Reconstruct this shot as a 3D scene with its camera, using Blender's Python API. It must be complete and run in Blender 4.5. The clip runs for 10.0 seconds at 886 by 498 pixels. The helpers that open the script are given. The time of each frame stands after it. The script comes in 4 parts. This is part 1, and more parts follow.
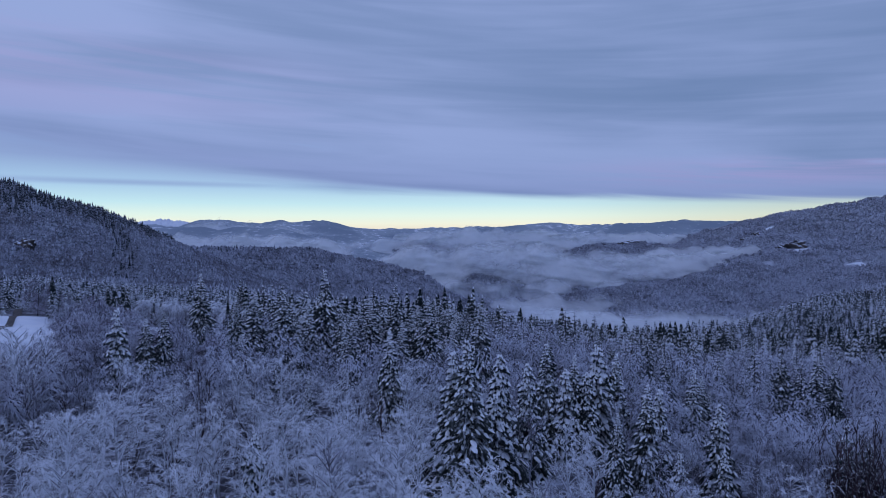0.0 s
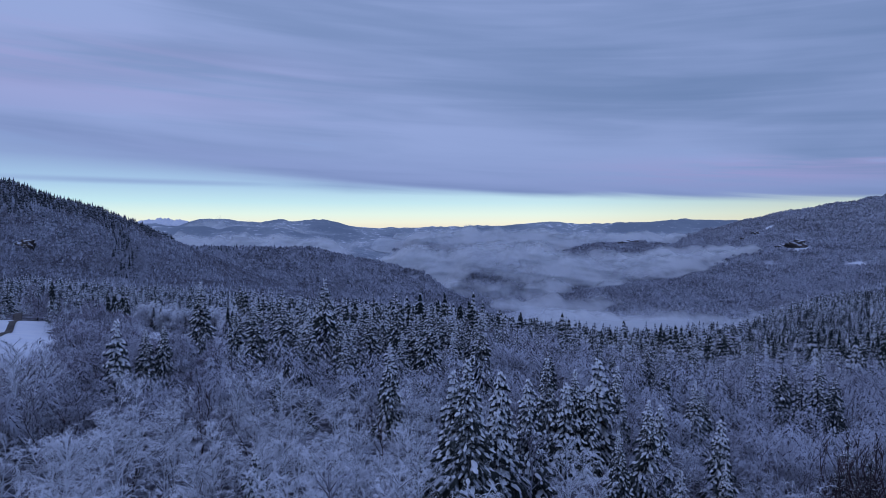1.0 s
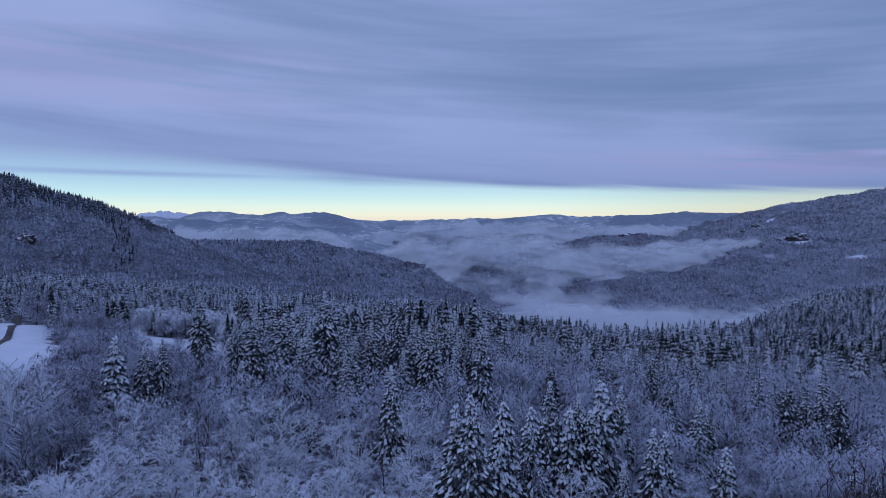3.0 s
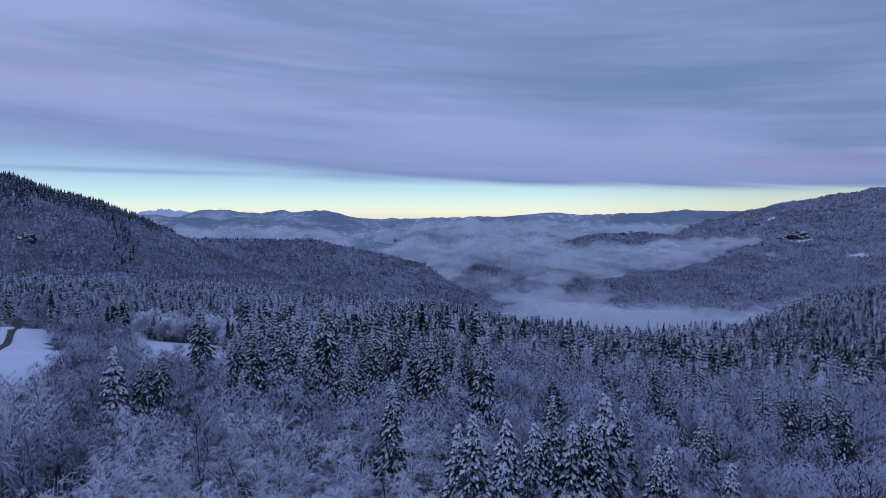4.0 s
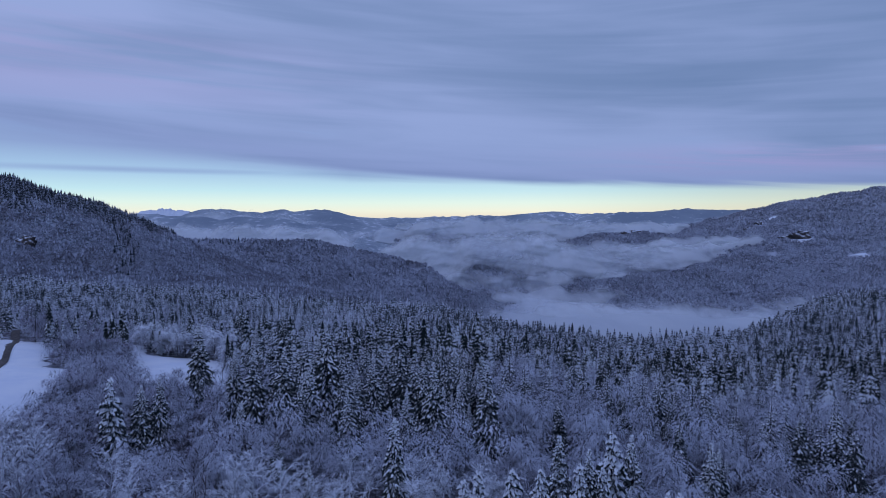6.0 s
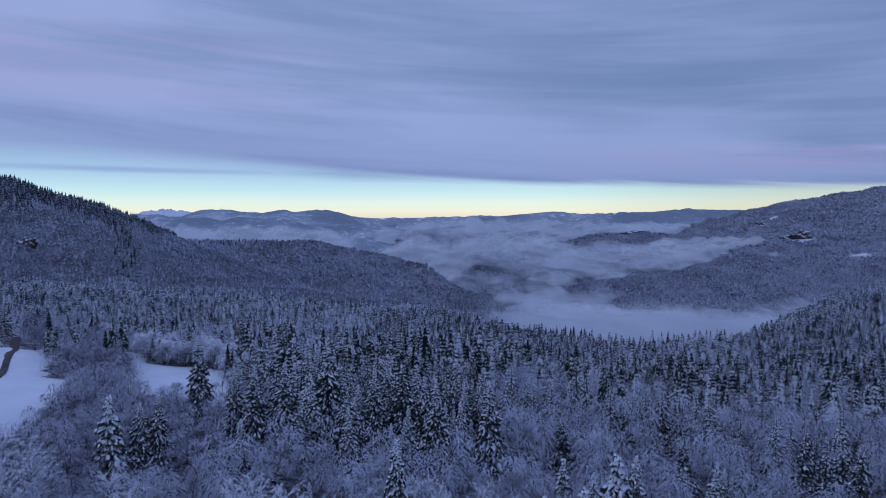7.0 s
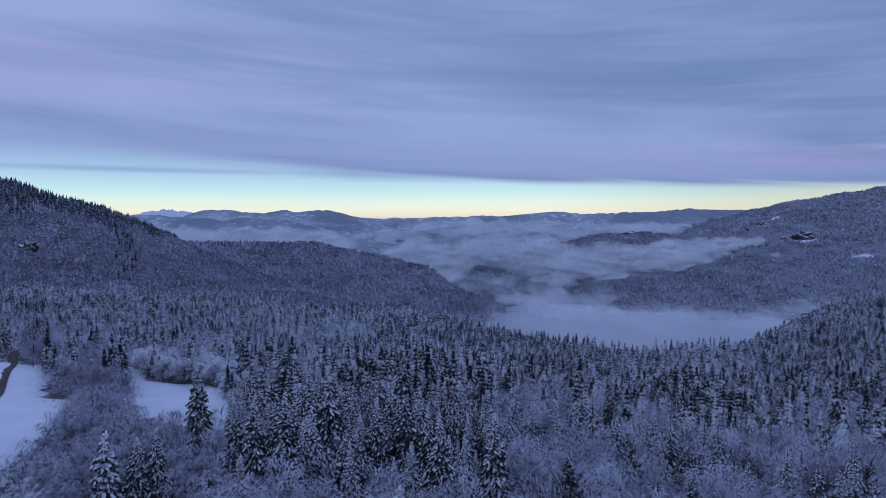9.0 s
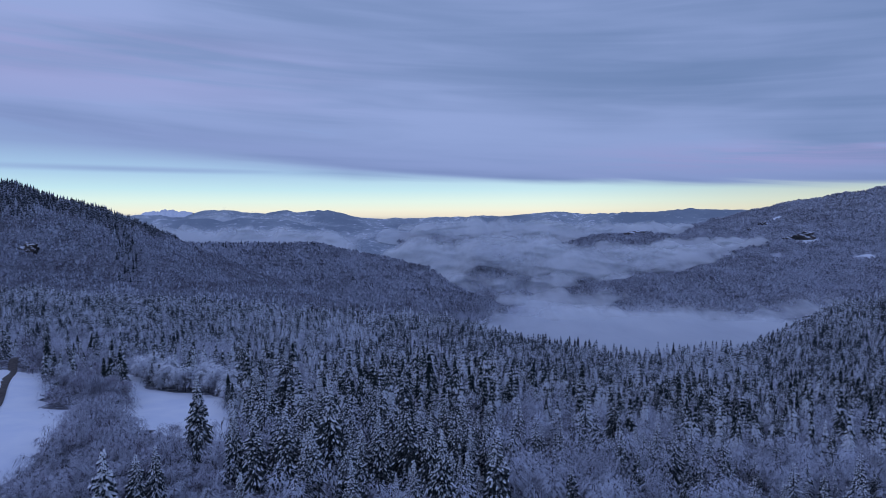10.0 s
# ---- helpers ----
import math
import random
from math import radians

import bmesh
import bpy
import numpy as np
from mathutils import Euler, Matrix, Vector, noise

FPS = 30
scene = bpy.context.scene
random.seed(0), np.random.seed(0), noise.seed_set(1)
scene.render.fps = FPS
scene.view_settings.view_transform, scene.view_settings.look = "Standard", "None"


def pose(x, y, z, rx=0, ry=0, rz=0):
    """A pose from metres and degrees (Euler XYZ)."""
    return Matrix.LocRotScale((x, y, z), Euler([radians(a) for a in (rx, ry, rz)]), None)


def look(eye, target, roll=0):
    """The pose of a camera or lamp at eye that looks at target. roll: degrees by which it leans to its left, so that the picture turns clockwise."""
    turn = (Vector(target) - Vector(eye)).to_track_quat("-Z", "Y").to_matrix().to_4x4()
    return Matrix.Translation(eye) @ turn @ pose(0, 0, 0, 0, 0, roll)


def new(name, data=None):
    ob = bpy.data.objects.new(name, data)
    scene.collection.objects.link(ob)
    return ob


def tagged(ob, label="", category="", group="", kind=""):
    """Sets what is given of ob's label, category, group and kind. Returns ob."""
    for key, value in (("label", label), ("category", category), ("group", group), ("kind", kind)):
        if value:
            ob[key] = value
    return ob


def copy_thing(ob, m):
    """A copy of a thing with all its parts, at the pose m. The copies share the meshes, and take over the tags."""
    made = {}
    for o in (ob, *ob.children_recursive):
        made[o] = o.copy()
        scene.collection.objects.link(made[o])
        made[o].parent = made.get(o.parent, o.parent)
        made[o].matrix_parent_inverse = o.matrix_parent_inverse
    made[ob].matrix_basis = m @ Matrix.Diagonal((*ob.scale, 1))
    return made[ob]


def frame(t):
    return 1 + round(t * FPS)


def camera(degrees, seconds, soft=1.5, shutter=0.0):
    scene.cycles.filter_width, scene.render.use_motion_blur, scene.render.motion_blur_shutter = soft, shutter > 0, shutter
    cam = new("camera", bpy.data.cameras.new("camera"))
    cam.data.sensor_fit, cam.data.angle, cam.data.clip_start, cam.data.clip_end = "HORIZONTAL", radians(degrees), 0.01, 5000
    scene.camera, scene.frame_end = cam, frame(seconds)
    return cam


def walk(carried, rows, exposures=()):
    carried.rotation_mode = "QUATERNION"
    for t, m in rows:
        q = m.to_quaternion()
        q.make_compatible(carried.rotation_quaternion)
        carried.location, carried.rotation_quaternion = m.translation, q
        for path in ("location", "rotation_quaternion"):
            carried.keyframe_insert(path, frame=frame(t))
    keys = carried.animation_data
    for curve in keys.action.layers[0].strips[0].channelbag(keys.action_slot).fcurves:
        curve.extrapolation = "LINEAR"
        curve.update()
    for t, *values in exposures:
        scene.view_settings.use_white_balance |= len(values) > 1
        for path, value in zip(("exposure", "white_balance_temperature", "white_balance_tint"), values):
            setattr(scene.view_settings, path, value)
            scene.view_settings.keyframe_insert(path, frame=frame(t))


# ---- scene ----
# the drone's path: seconds, place in metres, turn in degrees
PATH = [
    (0.0, 0.00, 0.00, 100.00, 88.067, 0.00, 0.000),
    (0.5, -0.03, 0.13, 101.20, 88.061, 0.00, 0.000),
    (1.0, -0.06, 0.35, 102.39, 87.951, 0.00, 0.000),
    (1.5, -0.09, 0.67, 103.58, 87.762, 0.00, 0.000),
    (2.0, -0.15, 1.07, 104.77, 87.521, 0.00, 0.026),
    (2.5, -0.21, 1.56, 105.95, 87.358, 0.00, 0.026),
    (4.0, -0.45, 3.27, 109.34, 87.028, 0.00, 0.105),
    (4.5, -0.54, 3.94, 110.58, 86.980, 0.05, 0.105),
    (5.0, -0.63, 4.62, 112.00, 86.948, 0.05, 0.157),
    (5.5, -0.75, 5.34, 113.53, 86.904, 0.05, 0.157),
    (7.0, -1.08, 7.57, 118.11, 86.856, 0.10, 0.235),
    (7.5, -1.23, 8.37, 119.61, 86.848, 0.10, 0.262),
    (8.0, -1.35, 9.17, 121.11, 86.831, 0.10, 0.288),
    (8.5, -1.50, 10.00, 122.58, 86.813, 0.15, 0.314),
    (9.0, -1.62, 10.84, 124.06, 86.801, 0.15, 0.340),
    (9.5, -1.77, 11.70, 125.53, 86.784, 0.20, 0.392),
    (10.0, -1.89, 12.56, 126.97, 86.766, 0.20, 0.419),
]
cam = camera(71.2, 10.0, soft=0.85)
walk(cam, [(t, pose(x, y, z, rx, ry, rz)) for t, x, y, z, rx, ry, rz in PATH])

rng = np.random.default_rng(7)

# ---------------------------------------------------------------- node helpers


def shader(name):
    """An empty node material with its tree and output."""
    mat = bpy.data.materials.new(name)
    mat.use_nodes = True
    nt = mat.node_tree
    nt.nodes.clear()
    return mat, nt, nt.nodes.new("ShaderNodeOutputMaterial")


def node(nt, kind, values=None, **props):
    n = nt.nodes.new("ShaderNode" + kind)
    for key, value in props.items():
        setattr(n, key, value)
    for key, value in (values or {}).items():
        if isinstance(value, bpy.types.NodeSocket):
            nt.links.new(value, n.inputs[key])
        else:
            n.inputs[key].default_value = value
    return n


def calc(nt, op, a, b=0.0, c=None, clamp=False):
    n = node(nt, "Math", {0: a, 1: b}, operation=op, use_clamp=clamp)
    if c is not None:
        if isinstance(c, bpy.types.NodeSocket):
            nt.links.new(c, n.inputs[2])
        else:
            n.inputs[2].default_value = c
    return n.outputs[0]


def blend(nt, fac, a, b):
    n = node(nt, "Mix", data_type="RGBA")
    for sock, value in ((n.inputs[0], fac), (n.inputs[6], a), (n.inputs[7], b)):
        if isinstance(value, bpy.types.NodeSocket):
            nt.links.new(value, sock)
        else:
            sock.default_value = (*value, 1) if isinstance(value, tuple) else value
    return n.outputs[2]


def span(nt, value, low, high, to_low=0.0, to_high=1.0):
    return node(nt, "MapRange", {0: value, 1: low, 2: high, 3: to_low, 4: to_high}, interpolation_type="SMOOTHSTEP").outputs[0]


def grain(nt, vector, scale, detail=3.0, rough=0.55):
    return node(nt, "TexNoise", {"Vector": vector, "Scale": scale, "Detail": detail, "Roughness": rough}).outputs[0]


# ---------------------------------------------------------------- sky and light
world = bpy.data.worlds.new("dusk_sky")
world.use_nodes = True
scene.world = world
wt = world.node_tree
wt.nodes.clear()
coord = node(wt, "TexCoord").outputs["Generated"]
xyz = node(wt, "SeparateXYZ", {0: coord})
sx, sy, sz = xyz.outputs
# clear strip near the horizon: turquoise above, cream below
sky = node(wt, "TexSky", sky_type="NISHITA", sun_disc=False, sun_elevation=radians(1.5), sun_rotation=radians(35), air_density=1.0)
ramp = node(wt, "ValToRGB", {0: calc(wt, "MULTIPLY", sz, 10.0, clamp=True)})
ramp.color_ramp.elements[0].color = (0.92, 0.87, 0.72, 1)
ramp.color_ramp.elements[1].color = (0.28, 0.40, 0.70, 1)
for at, col in ((0.07, (0.93, 0.96, 0.80)), (0.20, (0.80, 0.98, 0.90)), (0.38, (0.58, 0.86, 0.95)), (0.65, (0.40, 0.62, 0.88))):
    e = ramp.color_ramp.elements.new(at)
    e.color = (*col, 1)
faint = node(wt, "Mix", {0: 1.0, 6: sky.outputs[0], 7: (0.1, 0.1, 0.1, 1)}, data_type="RGBA", blend_type="MULTIPLY").outputs[2]
clear = blend(wt, 0.93, faint, ramp.outputs[0])
fade = span(wt, sx, 0.1, 0.6, 1.0, 0.72)
clear = node(wt, "Mix", {0: 1.0, 6: clear, 7: node(wt, "CombineColor", {0: calc(wt, "POWER", fade, 1.25), 1: fade, 2: fade}).outputs[0]}, data_type="RGBA", blend_type="MULTIPLY").outputs[2]
# cloud deck: long thin level streaks over a slow mottle
flow = node(wt, "CombineXYZ", {0: calc(wt, "MULTIPLY", sx, 1.3), 1: calc(wt, "MULTIPLY", calc(wt, "MULTIPLY_ADD", sx, 0.05, sz), 9.0), 2: calc(wt, "MULTIPLY", sy, 0.4)}).outputs[0]
broad = node(wt, "TexNoise", {"Vector": flow, "Scale": 1.1, "Detail": 4.0, "Roughness": 0.5, "Distortion": 0.4}).outputs[0]
fine = node(wt, "TexNoise", {"Vector": node(wt, "Mapping", {"Vector": flow, "Scale": (1.2, 3.0, 1.0)}).outputs[0], "Scale": 1.6, "Detail": 4.0, "Roughness": 0.5, "Distortion": 0.8}).outputs[0]
cover = calc(wt, "ADD", calc(wt, "MULTIPLY", broad, 0.74), calc(wt, "MULTIPLY", fine, 0.26))


def band(at, reach, x_at, x_reach):
    """A soft streak at one height, fading to both sides."""
    high = calc(wt, "SUBTRACT", 1.0, calc(wt, "ABSOLUTE", calc(wt, "DIVIDE", calc(wt, "SUBTRACT", sz, at), reach)), clamp=True)
    wide = calc(wt, "SUBTRACT", 1.0, calc(wt, "ABSOLUTE", calc(wt, "DIVIDE", calc(wt, "SUBTRACT", sx, x_at), x_reach)), clamp=True)
    return calc(wt, "MULTIPLY", span(wt, high, 0.0, 1.0), span(wt, wide, 0.0, 1.0))


# a pale lilac sheet on one side, a grey one on the other, dim just over the gap
tone = calc(wt, "MULTIPLY_ADD", band(0.20, 0.09, -0.62, 0.75), 0.16, span(wt, cover, 0.36, 0.64, 0.10, 0.74))
tone = calc(wt, "MULTIPLY_ADD", band(0.21, 0.14, 0.45, 0.55), -0.20, tone)
tone = calc(wt, "MULTIPLY_ADD", sx, -0.21, calc(wt, "ADD", tone, 0.16))
cloud = node(wt, "ValToRGB", {0: tone})
cloud.color_ramp.elements[0].color = (0.155, 0.240, 0.455, 1)
cloud.color_ramp.elements[1].color = (0.300, 0.392, 0.700, 1)
pink = calc(wt, "MULTIPLY", span(wt, fine, 0.36, 0.62), calc(wt, "ADD", band(0.083, 0.032, 0.50, 0.42), calc(wt, "MULTIPLY", band(0.21, 0.09, -0.55, 0.55), 0.55)))
violet = blend(wt, calc(wt, "MULTIPLY", pink, 0.75), cloud.outputs[0], (0.36, 0.335, 0.63))
slit = calc(wt, "MULTIPLY", span(wt, fine, 0.50, 0.60), calc(wt, "ADD", band(0.125, 0.03, -0.38, 0.28), band(0.10, 0.035, 0.62, 0.35)))
violet = blend(wt, calc(wt, "MULTIPLY", slit, 0.5), violet, (0.24, 0.43, 0.78))
# lower edge of the deck, ragged and thin on one side, sharp on the other
lift = calc(wt, "MULTIPLY", calc(wt, "MAXIMUM", calc(wt, "SUBTRACT", -0.15, sx), 0.0), 0.085)
edge = calc(wt, "ADD", calc(wt, "MULTIPLY_ADD", sx, -0.036, 0.058), calc(wt, "MULTIPLY_ADD", calc(wt, "SUBTRACT", fine, 0.5), 0.022, lift))
width = span(wt, sx, -0.5, 0.15, 0.030, 0.007)
over = calc(wt, "DIVIDE", calc(wt, "SUBTRACT", sz, edge), width)
deck = span(wt, over, -1.0, 1.0)
wisp = calc(wt, "MULTIPLY", band(0.066, 0.007, -0.45, 0.35), 0.55)
deck = calc(wt, "MAXIMUM", deck, wisp)
dim = span(wt, calc(wt, "SUBTRACT", sz, edge), 0.0, 0.07, 0.86, 1.0)
violet = node(wt, "Mix", {0: 1.0, 6: violet, 7: node(wt, "CombineColor", {0: dim, 1: dim, 2: calc(wt, "POWER", dim, 0.7)}).outputs[0]}, data_type="RGBA", blend_type="MULTIPLY").outputs[2]
zenith = blend(wt, calc(wt, "MULTIPLY", span(wt, sz, 0.42, 0.8), 0.8), violet, (0.19, 0.275, 0.61))
above = blend(wt, deck, clear, zenith)
below = blend(wt, span(wt, sz, -0.02, 0.0), (0.10, 0.13, 0.27), above)
bg = node(wt, "Background", {0: below, 1: 1.0})
wt.links.new(bg.outputs[0], node(wt, "OutputWorld").inputs[0])

lamp = bpy.data.lights.new("last_daylight", "SUN")
lamp.energy, lamp.angle, lamp.color = 0.27, radians(60), (0.64, 0.68, 1.0)
new("last_daylight", lamp).matrix_world = look((-400, 250, 800), (0, 300, 0))

# ---------------------------------------------------------------- materials


def snowy(name, under, snow=(0.72, 0.75, 0.82), low=0.0, high=0.5, scale=2.0, patch=0.5, rough=0.9, vary=0.0, stand=0.0, woods=0.0):
    """A surface that carries snow where it faces up, broken by grain; under: the two colours of what lies below."""
    mat, nt, out = shader(name)
    geo = node(nt, "NewGeometry")
    up = node(nt, "SeparateXYZ", {0: geo.outputs["Normal"]}).outputs[2]
    n = grain(nt, geo.outputs["Position"], scale, 3.0, 0.6)
    big = grain(nt, geo.outputs["Position"], scale * 0.12, 2.0)
    level = calc(nt, "ADD", up, calc(nt, "MULTIPLY", calc(nt, "SUBTRACT", n, 0.5), 2 * patch))
    level = calc(nt, "ADD", level, calc(nt, "MULTIPLY", calc(nt, "SUBTRACT", big, 0.5), patch))
    rnd = calc(nt, "SUBTRACT", geo.outputs["Random Per Island"], 0.5)
    level = calc(nt, "MULTIPLY_ADD", rnd, 0.35, level)
    if stand:
        plot = grain(nt, geo.outputs["Position"], 0.11, 1.0)
        level = calc(nt, "MULTIPLY_ADD", calc(nt, "SUBTRACT", plot, 0.5), stand, level)
    level = calc(nt, "MULTIPLY_ADD", calc(nt, "SUBTRACT", node(nt, "ObjectInfo").outputs["Random"], 0.5), vary, level)
    if woods:
        tract = node(nt, "TexNoise", {"Vector": node(nt, "Mapping", {"Vector": geo.outputs["Position"], "Scale": (1.0, 0.6, 1.6)}).outputs[0], "Scale": 0.009, "Detail": 3.0, "Distortion": 0.8}).outputs[0]
        level = calc(nt, "MULTIPLY_ADD", calc(nt, "SUBTRACT", tract, 0.5), woods, level)
    level = calc(nt, "MULTIPLY_ADD", node(nt, "Attribute", attribute_name="tree_frost").outputs["Fac"], 0.32, level)
    base = blend(nt, span(nt, big, 0.35, 0.65), *under)
    col = blend(nt, span(nt, level, low, high), base, snow)
    bsdf = node(nt, "BsdfPrincipled", {"Base Color": col, "Roughness": rough, "Specular IOR Level": 0.15})
    nt.links.new(bsdf.outputs[0], out.inputs[0])
    return mat


def plain(name, colours, scale, rough=0.85, bump=0.0):
    mat, nt, out = shader(name)
    pos = node(nt, "NewGeometry").outputs["Position"]
    n = grain(nt, pos, scale, 4.0, 0.6)
    col = blend(nt, span(nt, n, 0.3, 0.7), *colours)
    bsdf = node(nt, "BsdfPrincipled", {"Base Color": col, "Roughness": rough, "Specular IOR Level": 0.2})
    if bump:
        b = node(nt, "Bump", {"Height": grain(nt, pos, scale * 4, 4.0), "Strength": 0.6, "Distance": bump})
        nt.links.new(b.outputs[0], bsdf.inputs["Normal"])
    nt.links.new(bsdf.outputs[0], out.inputs[0])
    return mat


FRESH = plain("fresh_snow", ((0.74, 0.78, 0.86), (0.84, 0.86, 0.90)), 0.08, 0.8, 0.03)
LOAD = plain("snow_load", ((0.80, 0.825, 0.87), (0.91, 0.925, 0.95)), 1.5, 0.85, 0.04)
NEEDLE = snowy("spruce_needles", ((0.028, 0.036, 0.036), (0.055, 0.064, 0.06)), low=0.68, high=1.3, scale=2.2, patch=0.6)
BARK = snowy("dark_bark", ((0.03, 0.026, 0.026), (0.06, 0.05, 0.048)), low=0.55, high=1.0, scale=5.0)
TWIG = snowy("frosted_twigs", ((0.11, 0.10, 0.11), (0.17, 0.155, 0.17)), snow=(0.80, 0.82, 0.88), low=-0.9, high=0.55, scale=0.9, patch=0.6, vary=0.6)
TWIG_LIGHT = snowy("dusted_twigs", ((0.16, 0.145, 0.175), (0.24, 0.215, 0.25)), snow=(0.58, 0.61, 0.70), low=-0.25, high=1.45, scale=0.8, patch=0.35, stand=1.7)
SCRUB = snowy("scrub_twigs", ((0.155, 0.125, 0.16), (0.24, 0.195, 0.235)), snow=(0.60, 0.62, 0.72), low=-0.33, high=1.35, scale=0.8, patch=0.3, stand=0.6)
UNDERWOOD = snowy("underwood_twigs", ((0.07, 0.06, 0.075), (0.12, 0.10, 0.12)), snow=(0.66, 0.69, 0.78), low=0.35, high=1.4, scale=1.6, patch=0.6)
HEAVY = snowy("snow_thick_twigs", ((0.13, 0.12, 0.135), (0.19, 0.175, 0.19)), snow=(0.72, 0.745, 0.82), low=-0.35, high=0.9, scale=0.8, patch=0.6)
BARE = snowy("bare_twigs", ((0.055, 0.04, 0.042), (0.11, 0.075, 0.08)), low=0.7, high=1.3, scale=2.2, patch=0.5)
FOREST_FLOOR = snowy("snowy_ground", ((0.17, 0.17, 0.20), (0.24, 0.235, 0.27)), snow=(0.60, 0.63, 0.71), low=0.1, high=1.5, scale=0.3, patch=0.7)
# flecked like the nearer spruces; needle colours lifted to carry some aerial haze
HAZY_OUTER_CONIFER = snowy("frost_flecked_spruce", ((0.036, 0.044, 0.048), (0.066, 0.076, 0.08)), snow=(0.76, 0.79, 0.86), low=0.52, high=0.96, scale=1.1, patch=1.0, stand=0.9, woods=0.7)
FAR_DARK = snowy("dark_crest_spruce", ((0.024, 0.029, 0.033), (0.042, 0.048, 0.052)), snow=(0.45, 0.48, 0.56), low=0.45, high=1.2, scale=0.8, patch=1.0)
# brush-covered floor, its colour also darkened for the shade between near crowns
SHADED_FLOOR = snowy("brushy_floor", ((0.075, 0.07, 0.083), (0.13, 0.123, 0.14)), snow=(0.58, 0.61, 0.69), low=0.75, high=1.5, scale=0.7, patch=0.9)
# snow patches over ground whose base colours are paled and blued as distance haze
HAZY_UPLAND = snowy("snowy_upland", ((0.255, 0.30, 0.35), (0.37, 0.415, 0.46)), snow=(0.78, 0.80, 0.85), low=0.98, high=1.35, scale=0.022, patch=0.9)
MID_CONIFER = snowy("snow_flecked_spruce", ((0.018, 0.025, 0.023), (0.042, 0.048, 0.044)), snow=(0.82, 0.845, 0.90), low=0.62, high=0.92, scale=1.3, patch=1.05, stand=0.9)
# hill forests: frost and snow, plus aerial haze mixed into the paler, flatter colours
HAZY_FAR_CONIFER = snowy("far_spruce", ((0.07, 0.08, 0.10), (0.11, 0.12, 0.145)), snow=(0.50, 0.53, 0.61), low=-0.1, high=1.2, scale=0.6, patch=0.7, stand=0.5, woods=1.5)
HAZY_FROST = snowy("frosted_mountain_forest", ((0.19, 0.19, 0.225), (0.25, 0.245, 0.285)), snow=(0.52, 0.54, 0.62), low=-0.9, high=1.1, scale=0.3, patch=0.5, woods=2.6)
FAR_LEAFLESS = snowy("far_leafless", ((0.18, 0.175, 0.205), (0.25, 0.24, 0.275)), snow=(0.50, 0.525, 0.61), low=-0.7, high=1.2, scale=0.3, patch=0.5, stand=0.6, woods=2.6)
ROCK = snowy("bare_rock", ((0.05, 0.045, 0.045), (0.13, 0.11, 0.10)), low=0.45, high=0.7, scale=0.2, patch=0.6)
TRACK = plain("wet_track", ((0.04, 0.032, 0.03), (0.12, 0.098, 0.09)), 0.9, 0.7, 0.05)

# ---------------------------------------------------------------- the lie of the land


def ripple(x, y, length, seed):
    """Smooth uneven waves between about -1 and 1."""
    total = 0.0
    for k in range(4):
        a = seed * 1.7 + k * 2.1
        u = (x * math.cos(a) + y * math.sin(a)) / length * (1 + 0.37 * k)
        v = (-x * math.sin(a) + y * math.cos(a)) / length * (0.8 + 0.29 * k)
        total = total + np.sin(2 * np.pi * u + seed + k) * np.cos(2 * np.pi * v + 1.3 * seed - k)
    return total / 2.2


def tent(x, y, crest, slope, cap=40.0):
    """Height of a ridge with that crest line, falling off on both sides; rounded over cap metres."""
    best = np.full(np.shape(x), -1e4)
    for (ax, ay, az), (bx, by, bz) in zip(crest, crest[1:]):
        dx, dy = bx - ax, by - ay
        s = np.clip(((x - ax) * dx + (y - ay) * dy) / (dx * dx + dy * dy), 0, 1)
        d = np.hypot(x - ax - s * dx, y - ay - s * dy)
        best = np.maximum(best, az + s * (bz - az) - slope * (np.sqrt(d * d + cap * cap) - cap))
    return best


def soft_max(a, b, k):
    h = np.clip(0.5 + 0.5 * (a - b) / k, 0, 1)
    return b + (a - b) * h + k * h * (1 - h)


